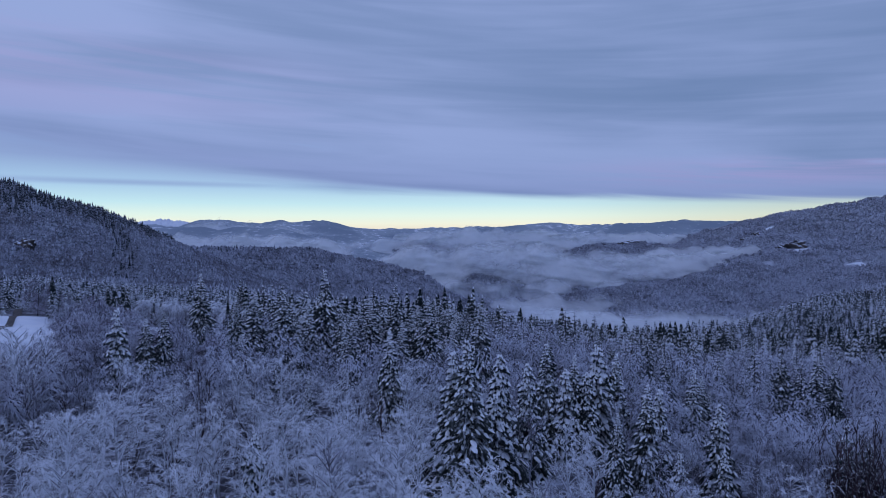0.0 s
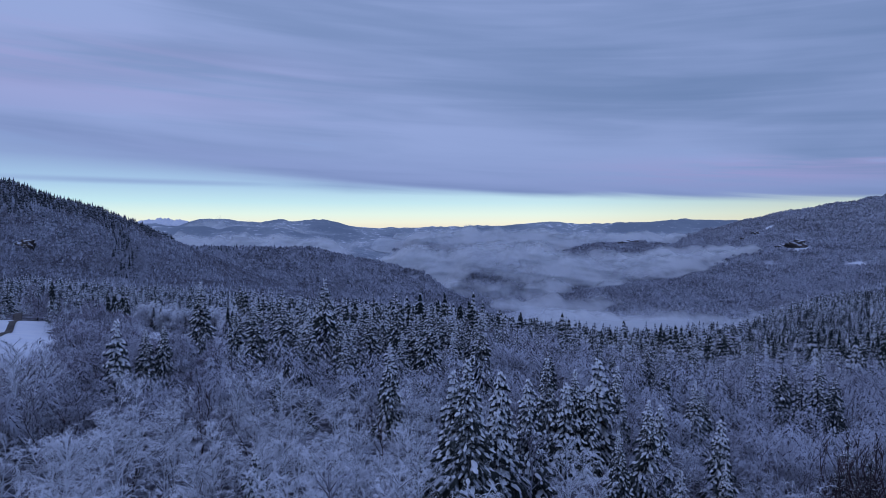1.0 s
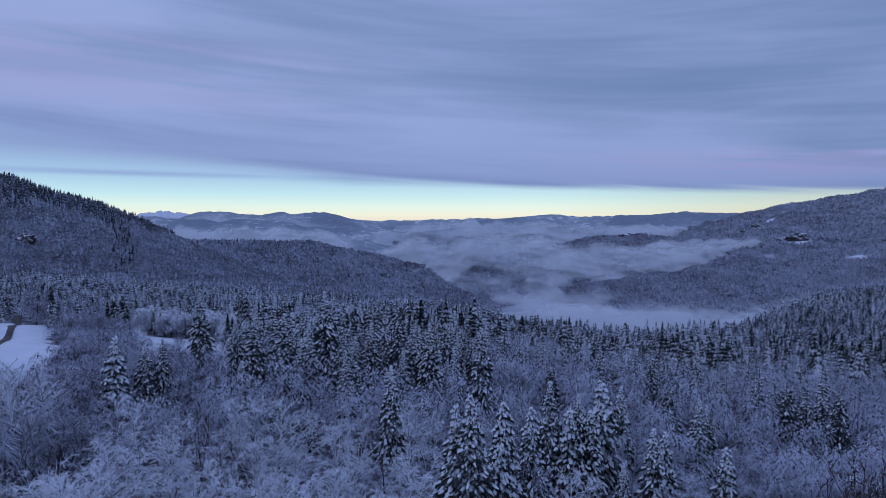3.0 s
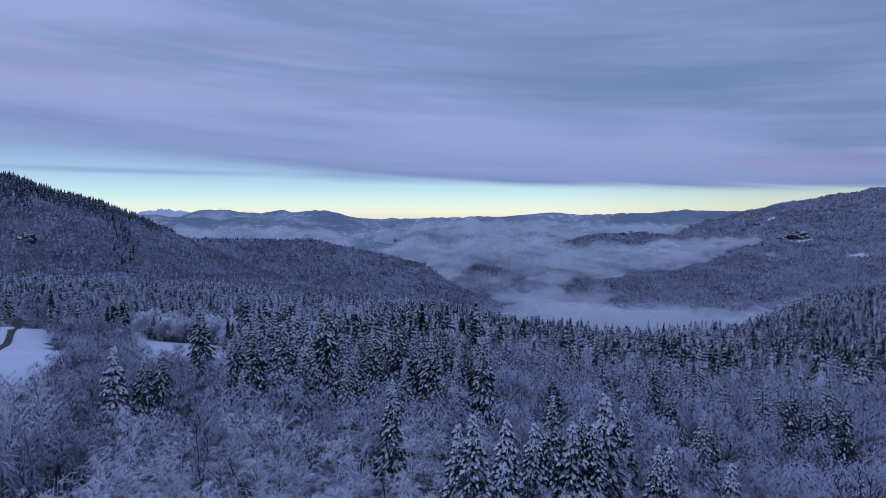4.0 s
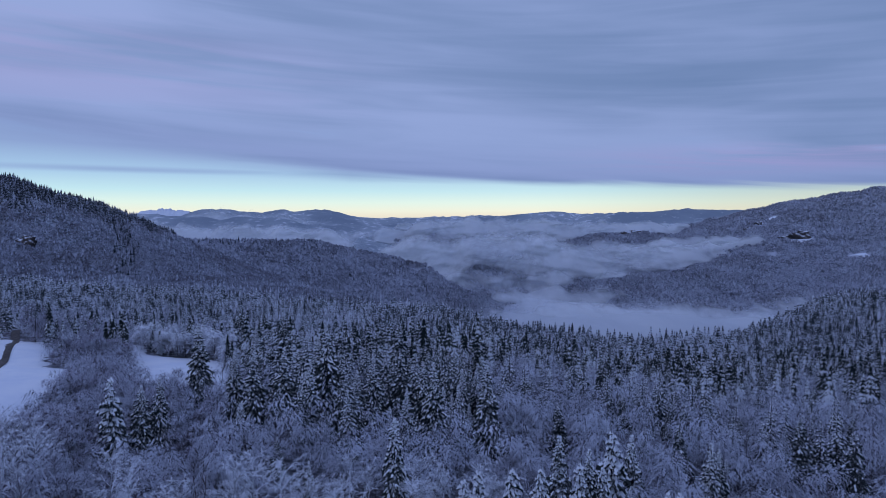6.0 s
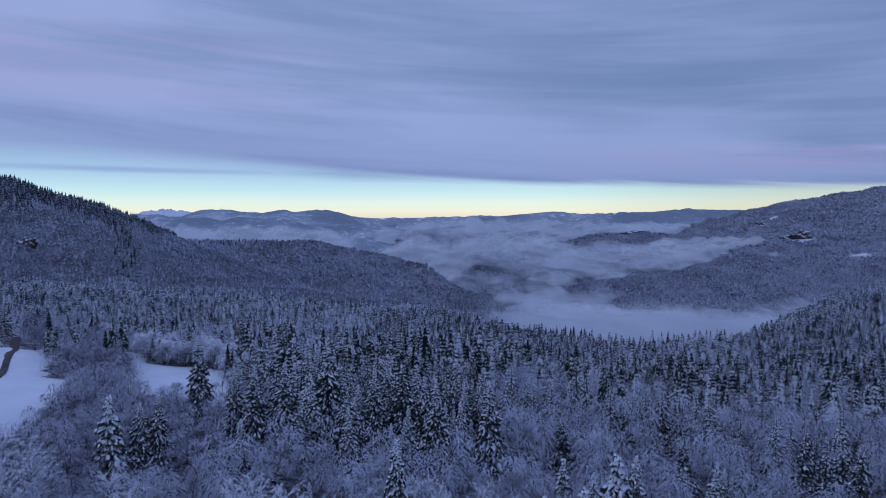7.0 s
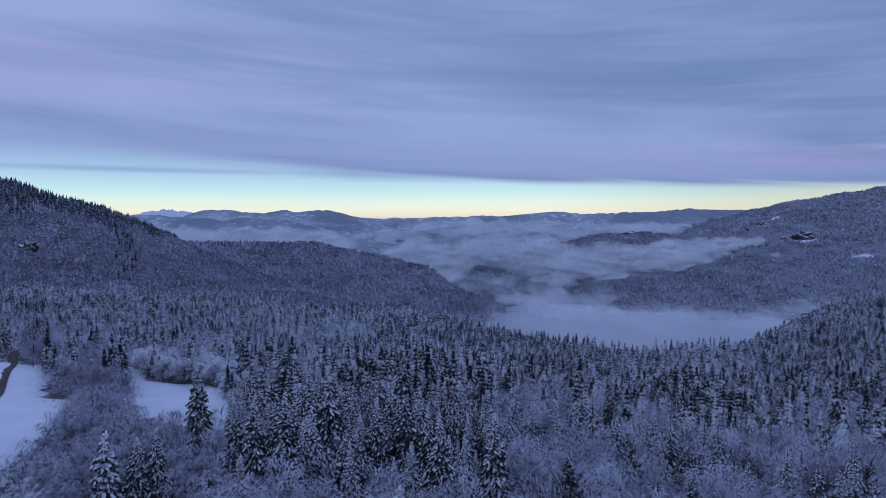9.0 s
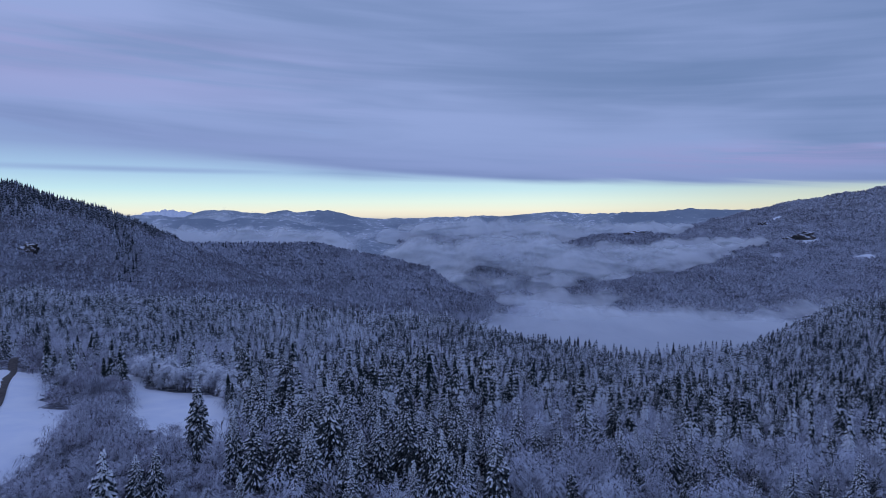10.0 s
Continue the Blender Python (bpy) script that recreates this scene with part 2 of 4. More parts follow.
LIP = ((-2000, 1250), (-400, 1250), (-120, 900), (0, 720), (60, 630), (140, 490), (240, 520), (340, 620), (470, 760), (700, 950), (1200, 1250), (3000, 1500))
RIDGES = (
    # crest, slope, rounding, roughness
    (((-2200, 700, 380), (-1500, 950, 300), (-860, 1200, 184), (-790, 1290, 150), (-740, 1350, 108), (-690, 1410, 40)), 0.46, 30, 4),
    (((-1000, 1700, 45), (-640, 1800, 38), (-436, 2000, 30), (-250, 2030, -12), (-205, 2025, -24)), 0.45, 20, 2),
    (((-205, 2025, -24), (-120, 2018, -38), (-60, 2000, -50), (-38, 1990, -72), (-16, 1982, -112), (28, 1970, -124), (85, 1945, -158), (140, 1915, -184), (190, 1885, -240)), 1.0, 6, 1.5),
    (((1560, 4250, 10), (1850, 4000, 92), (2030, 3850, 150), (2210, 3700, 205), (2450, 3400, 262), (3200, 2900, 420)), 0.30, 120, 10),
    (((2210, 3700, 190), (1900, 3150, 100), (1520, 2700, 22), (1450, 2450, -35), (1200, 2260, -82), (850, 2270, -98), (640, 2300, -126), (420, 2330, -192), (300, 2330, -230)), 0.27, 50, 4),
    (((2500, 3300, 250), (2050, 2500, 80), (1750, 1950, -35)), 0.26, 90, 6),
    (((180, 2900, -150), (380, 2800, -140), (560, 2770, -150), (760, 2750, -150)), 0.26, 40, 10),
    (((140, 2960, -84), (205, 2690, -140), (285, 2480, -222)), 0.5, 10, 5),
    (((430, 2760, -128), (330, 2560, -175), (250, 2420, -230)), 0.5, 10, 5),
    (((150, 3000, -130), (500, 2980, -121), (850, 2960, -120)), 0.22, 70, 5),
    (((120, 3200, -118), (450, 3170, -106), (900, 3150, -95)), 0.22, 60, 6),
    (((900, 3650, -6), (1050, 3500, 14), (1250, 3500, -4)), 0.30, 50, 10),
    (((-2600, 3000, 170), (-1730, 3500, 107), (-1350, 3500, 106), (-1280, 3500, 86), (-1150, 3480, 108), (-920, 3500, 96), (-740, 3560, 50), (-600, 3600, 0)), 0.30, 25, 4),
    (((-1500, 4100, 100), (-600, 4200, 45), (0, 4300, 25), (500, 4300, 40)), 0.2, 90, 9),
)
FAR = (
    (((-2500, 4050, 112), (-1850, 4400, 130), (-1720, 4450, 162), (-1580, 4480, 160), (-1480, 4500, 136), (-1340, 4550, 140), (-1210, 4580, 160), (-1120, 4600, 144), (-960, 4640, 160), (-890, 4640, 156), (-800, 4650, 122), (-560, 4680, 96), (-200, 4750, 98), (200, 4780, 112), (500, 4770, 112), (790, 4740, 146), (1000, 4700, 124), (1400, 4600, 136), (1750, 4500, 158), (2000, 4400, 150), (2300, 4200, 140)), 0.30, 30, 8),
)


def height(x, y):
    x, y = np.asarray(x, float), np.asarray(y, float)
    lip = np.interp(x, [p[0] for p in LIP], [p[1] for p in LIP])
    shelf = np.interp(y, (0, 70, 120, 150, 220, 340, 470, 640, 1250, 2000), (70, 67, 66, 67, 60, 41, 26, 9, -45, -90)) + 2.0 * ripple(x, y, 190, 1) + 0.8 * ripple(x, y, 60, 2)
    shelf = shelf + np.interp(x, (-900, -160, -60, 0, 60, 110, 250, 400, 700, 1500), (60, 8, 1, 0, -8, -13, -9, 8, 24, 70))
    shelf = shelf - 0.62 * np.clip(y - lip, 0, 700)
    shelf = np.where(y < 0, 70 + 0.1 * np.clip(-y, 0, 800), shelf)
    z = soft_max(shelf, np.full_like(shelf, -262.0) + 8 * ripple(x, y, 700, 5), 60)
    for crest, slope, cap, rough in RIDGES:
        r = tent(x, y, crest, slope, cap) + rough * (ripple(x, y, 420, rough) + 0.5 * ripple(x, y, 170, rough + 2))
        z = soft_max(r, z, 25)
    for crest, slope, cap, rough in FAR:
        z = soft_max(tent(x, y, crest, slope, cap) + rough * (0.6 * ripple(x, y, 430, rough) + 0.5 * ripple(x, y, 190, rough) + 0.5 * ripple(x, y, 90, rough)), z, 8)
    return z


def link_mesh(name, verts, faces, mat, parent=None, label=""):
    """One mesh object from arrays; faces: rows of 3 or of 4."""
    me = bpy.data.meshes.new(name)
    faces = np.asarray(faces, np.int32)
    me.vertices.add(len(verts))
    me.vertices.foreach_set("co", np.asarray(verts, np.float32).ravel())
    n, k = faces.shape
    me.loops.add(n * k)
    me.loops.foreach_set("vertex_index", faces.ravel())
    me.polygons.add(n)
    me.polygons.foreach_set("loop_start", np.arange(0, n * k, k, dtype=np.int32))
    me.update(calc_edges=True)
    me.materials.append(mat)
    ob = new(name, me)
    ob.parent = parent
    if label:
        ob["label"] = label
    if name in ("bough_layer", "snow_load", "twig_spray", "limb_frame"):
        ob["kind"] = "stuff"
    return ob


def smooth(ob):
    ob.data.polygons.foreach_set("use_smooth", np.ones(len(ob.data.polygons), bool))
    return ob


def grid_faces(rows, cols, closed=False):
    i, j = np.meshgrid(np.arange(rows - 1), np.arange(cols if closed else cols - 1), indexing="ij")
    k = (j + 1) % cols
    return np.stack([i * cols + j, i * cols + k, (i + 1) * cols + k, (i + 1) * cols + j], -1).reshape(-1, 4)


def build_ground():
    ahead = np.linspace(-48, 48, 250)
    rest = np.linspace(54, 306, 64)
    ang = np.radians(np.concatenate([ahead, rest]))
    rad = np.concatenate([[0.5], np.geomspace(12, 880, 90), np.linspace(900, 2500, 120), np.linspace(2530, 4960, 72)])
    r, a = np.meshgrid(rad, ang, indexing="ij")
    x, y = r * np.sin(a), r * np.cos(a)
    z = height(x, y)
    v = np.stack([x, y, z], -1).reshape(-1, 3)
    faces = grid_faces(len(rad), len(ang), True)
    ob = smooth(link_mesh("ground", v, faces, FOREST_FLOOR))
    ob.data.materials.append(HAZY_UPLAND)
    ob.data.materials.append(SHADED_FLOOR)
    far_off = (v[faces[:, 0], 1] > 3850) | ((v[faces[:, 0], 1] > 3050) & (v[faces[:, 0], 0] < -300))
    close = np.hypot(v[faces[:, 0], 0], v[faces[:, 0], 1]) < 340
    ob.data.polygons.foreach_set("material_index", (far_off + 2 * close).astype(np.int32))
    return tagged(ob, "snow-covered hills and valley floor, dark shaded undergrowth near, haze-paled ground far off", "ground", kind="structure")


build_ground()

# ---------------------------------------------------------------- clearings and track
FIELD_A = ((-112, 120), (-100, 140), (-98, 146), (-103, 159), (-107, 172), (-112, 190), (-121, 209), (-131, 207), (-140, 213), (-147, 230), (-160, 250), (-170, 264), (-182, 272), (-196, 268), (-210, 240), (-175, 190), (-150, 140))
FIELD_B = ((-141, 273), (-118, 244), (-104, 236), (-93, 235.5), (-84, 228), (-72, 204), (-63, 184), (-80, 182), (-92, 190), (-110, 218), (-128, 250))
ROAD = ((-106, 100), (-112, 138), (-118, 155), (-128, 174), (-138, 193), (-158, 225), (-185, 268), (-196, 284), (-203, 296))


def inside(x, y, poly):
    hit = np.zeros(np.shape(x), bool)
    for (ax, ay), (bx, by) in zip(poly, poly[1:] + poly[:1]):
        cross = (ay > y) != (by > y)
        hit ^= cross & (x < (bx - ax) * (y - ay) / (by - ay + 1e-9) + ax)
    return hit


def line_distance(x, y, line):
    best = np.full(np.shape(x), 1e9)
    for (ax, ay), (bx, by) in zip(line, line[1:]):
        dx, dy = bx - ax, by - ay
        s = np.clip(((x - ax) * dx + (y - ay) * dy) / (dx * dx + dy * dy), 0, 1)
        best = np.minimum(best, np.hypot(x - ax - s * dx, y - ay - s * dy))
    return best


def build_field(name, poly, label):
    p = np.array(poly)
    step = 2.5
    xs, ys = np.arange(p[:, 0].min() - 6, p[:, 0].max() + 6, step), np.arange(p[:, 1].min() - 6, p[:, 1].max() + 6, step)
    gx, gy = np.meshgrid(xs, ys, indexing="ij")
    near = np.minimum(line_distance(gx, gy, poly + poly[:1]), 5)
    edge = np.where(inside(gx, gy, poly), near, -near)
    z = height(gx, gy) + np.clip(edge + 3, -3, 3) * 0.12 + 0.05 * ripple(gx, gy, 14, 3)
    keep = edge > -4.5
    faces = grid_faces(len(xs), len(ys))
    faces = faces[keep.ravel()[faces].all(1)]
    ob = smooth(link_mesh(name, np.stack([gx, gy, z], -1).reshape(-1, 3), faces, FRESH))
    return tagged(ob, label, "snow field", kind="structure")


build_field("meadow_1", FIELD_A, "open meadow under smooth untouched snow beside a track")
build_field("meadow_2", FIELD_B, "small open meadow under smooth snow, ringed by trees")


def build_road():
    pts = []
    for (ax, ay), (bx, by) in zip(ROAD, ROAD[1:]):
        for s in np.linspace(0, 1, 12, endpoint=False):
            pts.append((ax + s * (bx - ax), ay + s * (by - ay)))
    p = np.array(pts)
    for _ in range(12):
        p[1:-1] = (p[:-2] + 2 * p[1:-1] + p[2:]) / 4
    d = np.gradient(p, axis=0)
    d /= np.linalg.norm(d, axis=1)[:, None]
    side = np.stack([-d[:, 1], d[:, 0]], 1)
    offs = (-1.7, -1.3, -0.5, 0.0, 0.5, 1.3, 1.7)
    lift = (0.25, 0.5, 0.46, 0.55, 0.46, 0.5, 0.25)
    x = p[:, 0:1] + side[:, 0:1] * offs
    y = p[:, 1:2] + side[:, 1:2] * offs
    z = height(p[:, 0], p[:, 1])[:, None] + lift
    ob = smooth(link_mesh("track", np.stack([x, y, z], -1).reshape(-1, 3), grid_faces(len(p), len(offs)), TRACK))
    return tagged(ob, "narrow cleared track, dark wet gravel between snow banks", "road", kind="structure")


build_road()

# ---------------------------------------------------------------- tree shapes (unit: metres, foot at the origin)


class Heap:
    """Collects vertices and triangles."""

    def __init__(self):
        self.v, self.f, self.n = [], [], 0

    def add(self, verts, faces):
        self.v.append(np.asarray(verts, float))
        self.f.append(np.asarray(faces, int) + self.n)
        self.n += len(verts)

    def arrays(self):
        return np.concatenate(self.v), np.concatenate(self.f)


def tube(points, radii, sides=5):
    p, r = np.asarray(points, float), np.asarray(radii, float)
    a = np.arange(sides) * 2 * np.pi / sides
    d = np.gradient(p, axis=0)
    d /= np.linalg.norm(d, axis=1)[:, None] + 1e-9
    ref = np.where(np.abs(d[:, 2:3]) > 0.8, [[1.0, 0, 0]], [[0, 0, 1.0]])
    u = np.cross(d, ref)
    u /= np.linalg.norm(u, axis=1)[:, None]
    w = np.cross(d, u)
    ring = p[:, None] + r[:, None, None] * (np.cos(a)[None, :, None] * u[:, None] + np.sin(a)[None, :, None] * w[:, None])
    q = grid_faces(len(p), sides, True)
    return ring.reshape(-1, 3), np.concatenate([q[:, :3], q[:, [0, 2, 3]]])


def blade(root, out, length, width, rise, droop, ridge, stations, jag, g):
    """A bough as a drooping vaulted blade: a ridge with an edge on each side that hangs lower; stations along it."""
    t = np.linspace(0, 1, stations)
    side = np.array([-out[1], out[0], 0])
    mid = root + np.outer(t * length, out)
    mid[:, 2] += rise * t * length - droop * length * t ** 2
    w = width * (0.35 + 1.3 * t) * (1.02 - t ** 3) if stations > 2 else width * np.array([0.55, 1.05])
    wl = w * (1 + jag * g.uniform(-1, 1, stations))
    wr = w * (1 + jag * g.uniform(-1, 1, stations))
    left = mid + side * wl[:, None] - np.outer(ridge * (0.5 + t), [0, 0, 1])
    right = mid - side * wr[:, None] - np.outer(ridge * (0.5 + t), [0, 0, 1])
    v = np.stack([left, mid, right], 1).reshape(-1, 3)
    q = grid_faces(stations, 3)
    return v, np.concatenate([q[:, :3], q[:, [0, 2, 3]]])


def lump(at, out, long, wide, tip, g):
    """A rounded pad of snow that follows the bough's fall."""
    a = np.arange(6) * np.pi / 3 + g.uniform(0, 1)
    side = np.array([-out[1], out[0], 0])
    r = g.uniform(0.55, 1.35, 6)
    rim = at + np.outer(np.cos(a) * long * r, out + (0, 0, tip)) + np.outer(np.sin(a) * wide * r, side)
    rim[:, 2] -= 0.18
    return np.concatenate([rim, [at + (0, 0, 0.14)]]), [(i, (i + 1) % 6, 6) for i in range(6)]


def spruce_boughs(tall, reach, whorls, arms, stations, g, load=1.0, lumps=2):
    needles, snow = Heap(), Heap()
    for k in range(whorls):
        s = (k + g.uniform(0, 0.5)) / whorls
        z = tall * (0.08 + 0.905 * s)
        r = reach * (1 - s) ** 0.85 * g.uniform(0.75, 1.1) + 0.14
        count = max(4, round(arms * (0.5 + 0.5 * (1 - s))))
        turn = g.uniform(0, 6.28)
        for j in range(count):
            a = turn + 2 * np.pi * j / count + g.uniform(-0.3, 0.3)
            out = np.array([math.cos(a), math.sin(a), 0])
            length = r * g.uniform(0.6, 1.2)
            rise = 0.28 - 0.62 * (1 - s) + g.uniform(-0.12, 0.12)
            width = 0.095 * length + 0.06
            root = np.array([0, 0, z + g.uniform(-0.2, 0.2)])
            needles.add(*blade(root, out, length, width, rise, 0.32, 0.24 * length ** 0.5, stations, 0.5, g))
            # side sprays that feather the outline
            for turned in (-1, 1):
                t = g.uniform(0.4, 0.75)
                b = a + turned * g.uniform(0.55, 0.9)
                fork = root + out * t * length
                fork[2] += rise * t * length - 0.32 * length * t ** 2
                needles.add(*blade(fork, np.array([math.cos(b), math.sin(b), 0]), 0.42 * length * g.uniform(0.7, 1.2), 0.07 * length + 0.05, rise - 0.5 * t, 0.35, 0.18 * length ** 0.5, 2, 0.4, g))
            for m in range(lumps):
                if g.uniform() < 0.92 * load:
                    t = (0.92, 0.55, 0.75, 0.38)[m] + g.uniform(-0.15, 0.08)
                    at = root + out * t * length + np.cross(out, (0, 0, 1.0)) * width * g.uniform(-1.9, 1.9)
                    at[2] += rise * t * length - 0.32 * length * t ** 2 + 0.08
                    snow.add(*lump(at, out, min(0.5, 0.10 * length * g.uniform(0.4, 1.7) + 0.09), min(0.3, 0.052 * length * g.uniform(0.6, 1.8) + 0.08), rise - 0.6 * t, g))
    return needles, snow


def make_spruce(seed, tall, reach, load=1.0, whorls=0, arms=10, stations=3, lumps=4):
    g = np.random.default_rng(seed)
    top = new("spruce")
    zs = np.linspace(-0.6, tall, 7)
    lean = g.uniform(-0.15, 0.15, 2)
    pts = np.stack([lean[0] * (zs / tall) ** 2, lean[1] * (zs / tall) ** 2, zs], 1)
    link_mesh("trunk", *tube(pts, 0.014 * tall * (1.04 - np.clip(zs / tall, 0, 1)), 6), BARK, top)
    needles, snow = spruce_boughs(tall, reach, whorls or round(tall * 1.65), arms, stations, g, load, lumps)
    link_mesh("bough_layer", *needles.arrays(), NEEDLE, top, "dark green needles")
    smooth(link_mesh("snow_load", *snow.arrays(), LOAD, top, "thick white snow on the boughs"))
    return top


def twig_ribbons(heap, start, way, length, width, sag, g, pieces=2):
    side = np.cross(way, (0, 0, 1.0))
    side /= np.linalg.norm(side) + 1e-6
    t = np.linspace(0, 1, pieces + 1)
    mid = start + np.outer(t * length, way)
    mid[:, 2] -= sag * length * t ** 2
    w = width * (1.15 - t)
    v = np.concatenate([mid - side * w[:, None] / 2, mid[:-1] + side * w[:-1, None] / 2])
    n = pieces + 1
    f = []
    for i in range(pieces):
        f.append((i, i + 1, n + i))
        if i + 1 < pieces:
            f.append((i + 1, n + i + 1, n + i))
    heap.add(v, f)


def make_leafless(name, seed, tall, spread, limbs, twigs, wood, frost, sag=0.5, upright=0.9, width=0.075, stems=1, frost_name="twig_spray", label=""):
    """A leafless tree or bush: stems, limbs and many fine twigs."""
    g = np.random.default_rng(seed)
    top = new(name)
    trunk, boughs, fine = Heap(), Heap(), Heap()
    for s in range(stems):
        lean = g.uniform(-0.12, 0.12, 2) * (1 if stems == 1 else 3)
        h = tall * g.uniform(0.75, 0.92)
        zs = np.linspace(-0.5, h, 6)
        wig = g.uniform(-0.15, 0.15, (6, 2))
        pts = np.stack([lean[0] * zs + wig[:, 0], lean[1] * zs + wig[:, 1], zs], 1)
        pts[0, :2] = 0
        rad = (0.012 * tall / stems ** 0.5) * (1.05 - np.clip(zs / h, 0, 1)) + 0.012
        trunk.add(*tube(pts, rad, 5))
        for k in range(max(3, limbs // stems)):
            u = g.uniform(0.12, 0.98) ** 0.8
            root = np.array([np.interp(u * h, zs, pts[:, i]) for i in range(3)])
            a = g.uniform(0, 6.28)
            up = upright * (0.5 + 0.9 * u) + g.uniform(-0.2, 0.2)
            way = np.array([math.cos(a), math.sin(a), up])
            way /= np.linalg.norm(way)
            length = spread * (1.15 - 0.75 * abs(u - 0.35)) * g.uniform(0.6, 1.1)
            t = np.linspace(0, 1, 4)
            limb = root + np.outer(t * length, way)
            limb[:, 2] -= sag * 0.35 * length * t ** 2
            boughs.add(*tube(limb, (0.03 + 0.006 * tall) * (1.1 - t) * 0.6, 3))
            for m in range(max(3, twigs // 5)):
                q = g.uniform(0.25, 1.0)
                start = np.array([np.interp(q, t, limb[:, i]) for i in range(3)])
                d = way + g.normal(0, 0.5, 3)
                d /= np.linalg.norm(d)
                reach = length * g.uniform(0.25, 0.48) * (1.25 - 0.5 * q)
                drop = sag * g.uniform(0.3, 0.8)
                twig_ribbons(fine, start, d, reach, width * 0.9, drop, g, 2)
                # a fan of fine twigs to both sides of the branch
                flank = np.cross(d, (0, 0, 1.0))
                flank /= np.linalg.norm(flank) + 1e-6
                for n in range(9):
                    v = 0.15 + 0.85 * n / 8
                    foot = start + d * reach * v
                    foot[2] -= drop * reach * v * v
                    e = d * 0.8 + flank * (0.85 if n % 2 else -0.85) * g.uniform(0.5, 1.2) + g.normal(0, 0.18, 3)
                    e /= np.linalg.norm(e)
                    twig_ribbons(fine, foot, e, reach * g.uniform(0.28, 0.55) * (1.2 - 0.5 * v), width * g.uniform(0.5, 1.1), drop * g.uniform(0.6, 1.6), g, 1)
    link_mesh("trunk", *trunk.arrays(), wood, top)
    link_mesh("limb_frame", *boughs.arrays(), wood, top)
    link_mesh(frost_name, *fine.arrays(), frost, top, label)
    return top


def mid_birch(seed, tall, spread, count, width, pieces=2, stem=True, droop=0.9):
    """A leafless crown of drooping frosted twigs, thickest on its outside."""
    g = np.random.default_rng(seed)
    h = Heap()
    if stem:
        h.add(*tube([(0, 0, -0.5), (0.1, 0, tall * 0.4), (0, 0.1, tall * 0.75)], (0.08, 0.05, 0.02), 3))
    a, u = g.uniform(0, 6.28, 9), np.linspace(0.3, 0.85, 9)
    r = spread * 0.72 * np.sqrt(np.clip(1 - (1.9 * u - 0.95) ** 2, 0.03, 1)) * g.uniform(0.7, 1.1, 9)
    clumps = np.stack([r * np.cos(a), r * np.sin(a), u * tall], 1)
    for k in range(count):
        d = g.normal(0, 1, 3)
        d[2] = abs(d[2]) * 0.9 - 0.25
        d /= np.linalg.norm(d)
        at = clumps[k % 9] + d * (0.36 * spread, 0.36 * spread, 0.15 * tall) * g.uniform(0.6, 1.0)
        at[2] = max(at[2], 0.05 * tall)
        way = d * (1, 1, 0.6) + g.normal(0, 0.35, 3) + (0, 0, 1.1 - 0.83 * droop)
        way /= np.linalg.norm(way)
        twig_ribbons(h, at, way, tall * g.uniform(0.08, 0.18), width * g.uniform(0.6, 1.4), droop, g, pieces)
    return h.arrays()


def make_laden(seed, tall, spread, frost, label, load=0):
    """A bushy tree whose twigs make a dense rounded crown; load: how many pads of snow weigh it down."""
    g = np.random.default_rng(seed)
    top = new("leafless_tree")
    zs = np.linspace(-0.5, 0.7 * tall, 5)
    pts = np.stack([g.uniform(-0.2, 0.2, 5), g.uniform(-0.2, 0.2, 5), zs], 1)
    link_mesh("trunk", *tube(pts, 0.013 * tall * (1.05 - np.clip(zs / tall, 0, 1)), 5), BARK, top)
    link_mesh("twig_spray", *mid_birch(seed, tall, spread, 1150, 0.115, 1, False, 0.8 if load else 0.3), frost, top, label)
    if load:
        snow = Heap()
        for k in range(load):
            a, up = g.uniform(0, 6.28), g.uniform(0.15, 1.0) ** 0.7
            ring = spread * 0.95 * math.sqrt(max(0.0, 1.05 - up * up)) * g.uniform(0.75, 1.05)
            out = np.array([math.cos(a), math.sin(a), 0])
            at = out * ring + (0, 0, tall * (0.25 + 0.68 * up))
            snow.add(*lump(at, out, g.uniform(0.35, 0.85), g.uniform(0.25, 0.5), -1.1 * (1 - up) - 0.1, g))
        smooth(link_mesh("snow_load", *snow.arrays(), LOAD, top, "pads of white snow bowing the twigs"))
    return top


# ---------------------------------------------------------------- where trees stand


def scatter(near, far, gap, g, half=0.745):
    """Points of a jittered grid over the ground ahead, between two distances."""
    xs, ys = np.arange(-half * far - 30, half * far + 30, gap), np.arange(near, far, gap)
    gx, gy = np.meshgrid(xs, ys, indexing="ij")
    gx = gx + g.uniform(-0.48, 0.48, gx.shape) * gap
    gy = gy + g.uniform(-0.48, 0.48, gy.shape) * gap
    x, y = gx.ravel(), gy.ravel()
    ok = (np.abs(x) < half * y + 14) & (y >= near)
    x, y = x[ok], y[ok]
    open_ = inside(1.06 * x, 1.06 * y, FIELD_A) | inside(x, y, FIELD_A) | inside(1.05 * x, 1.05 * y, FIELD_B) | inside(x, y, FIELD_B) | (line_distance(x, y, ROAD) < 4)
    return x[~open_], y[~open_]


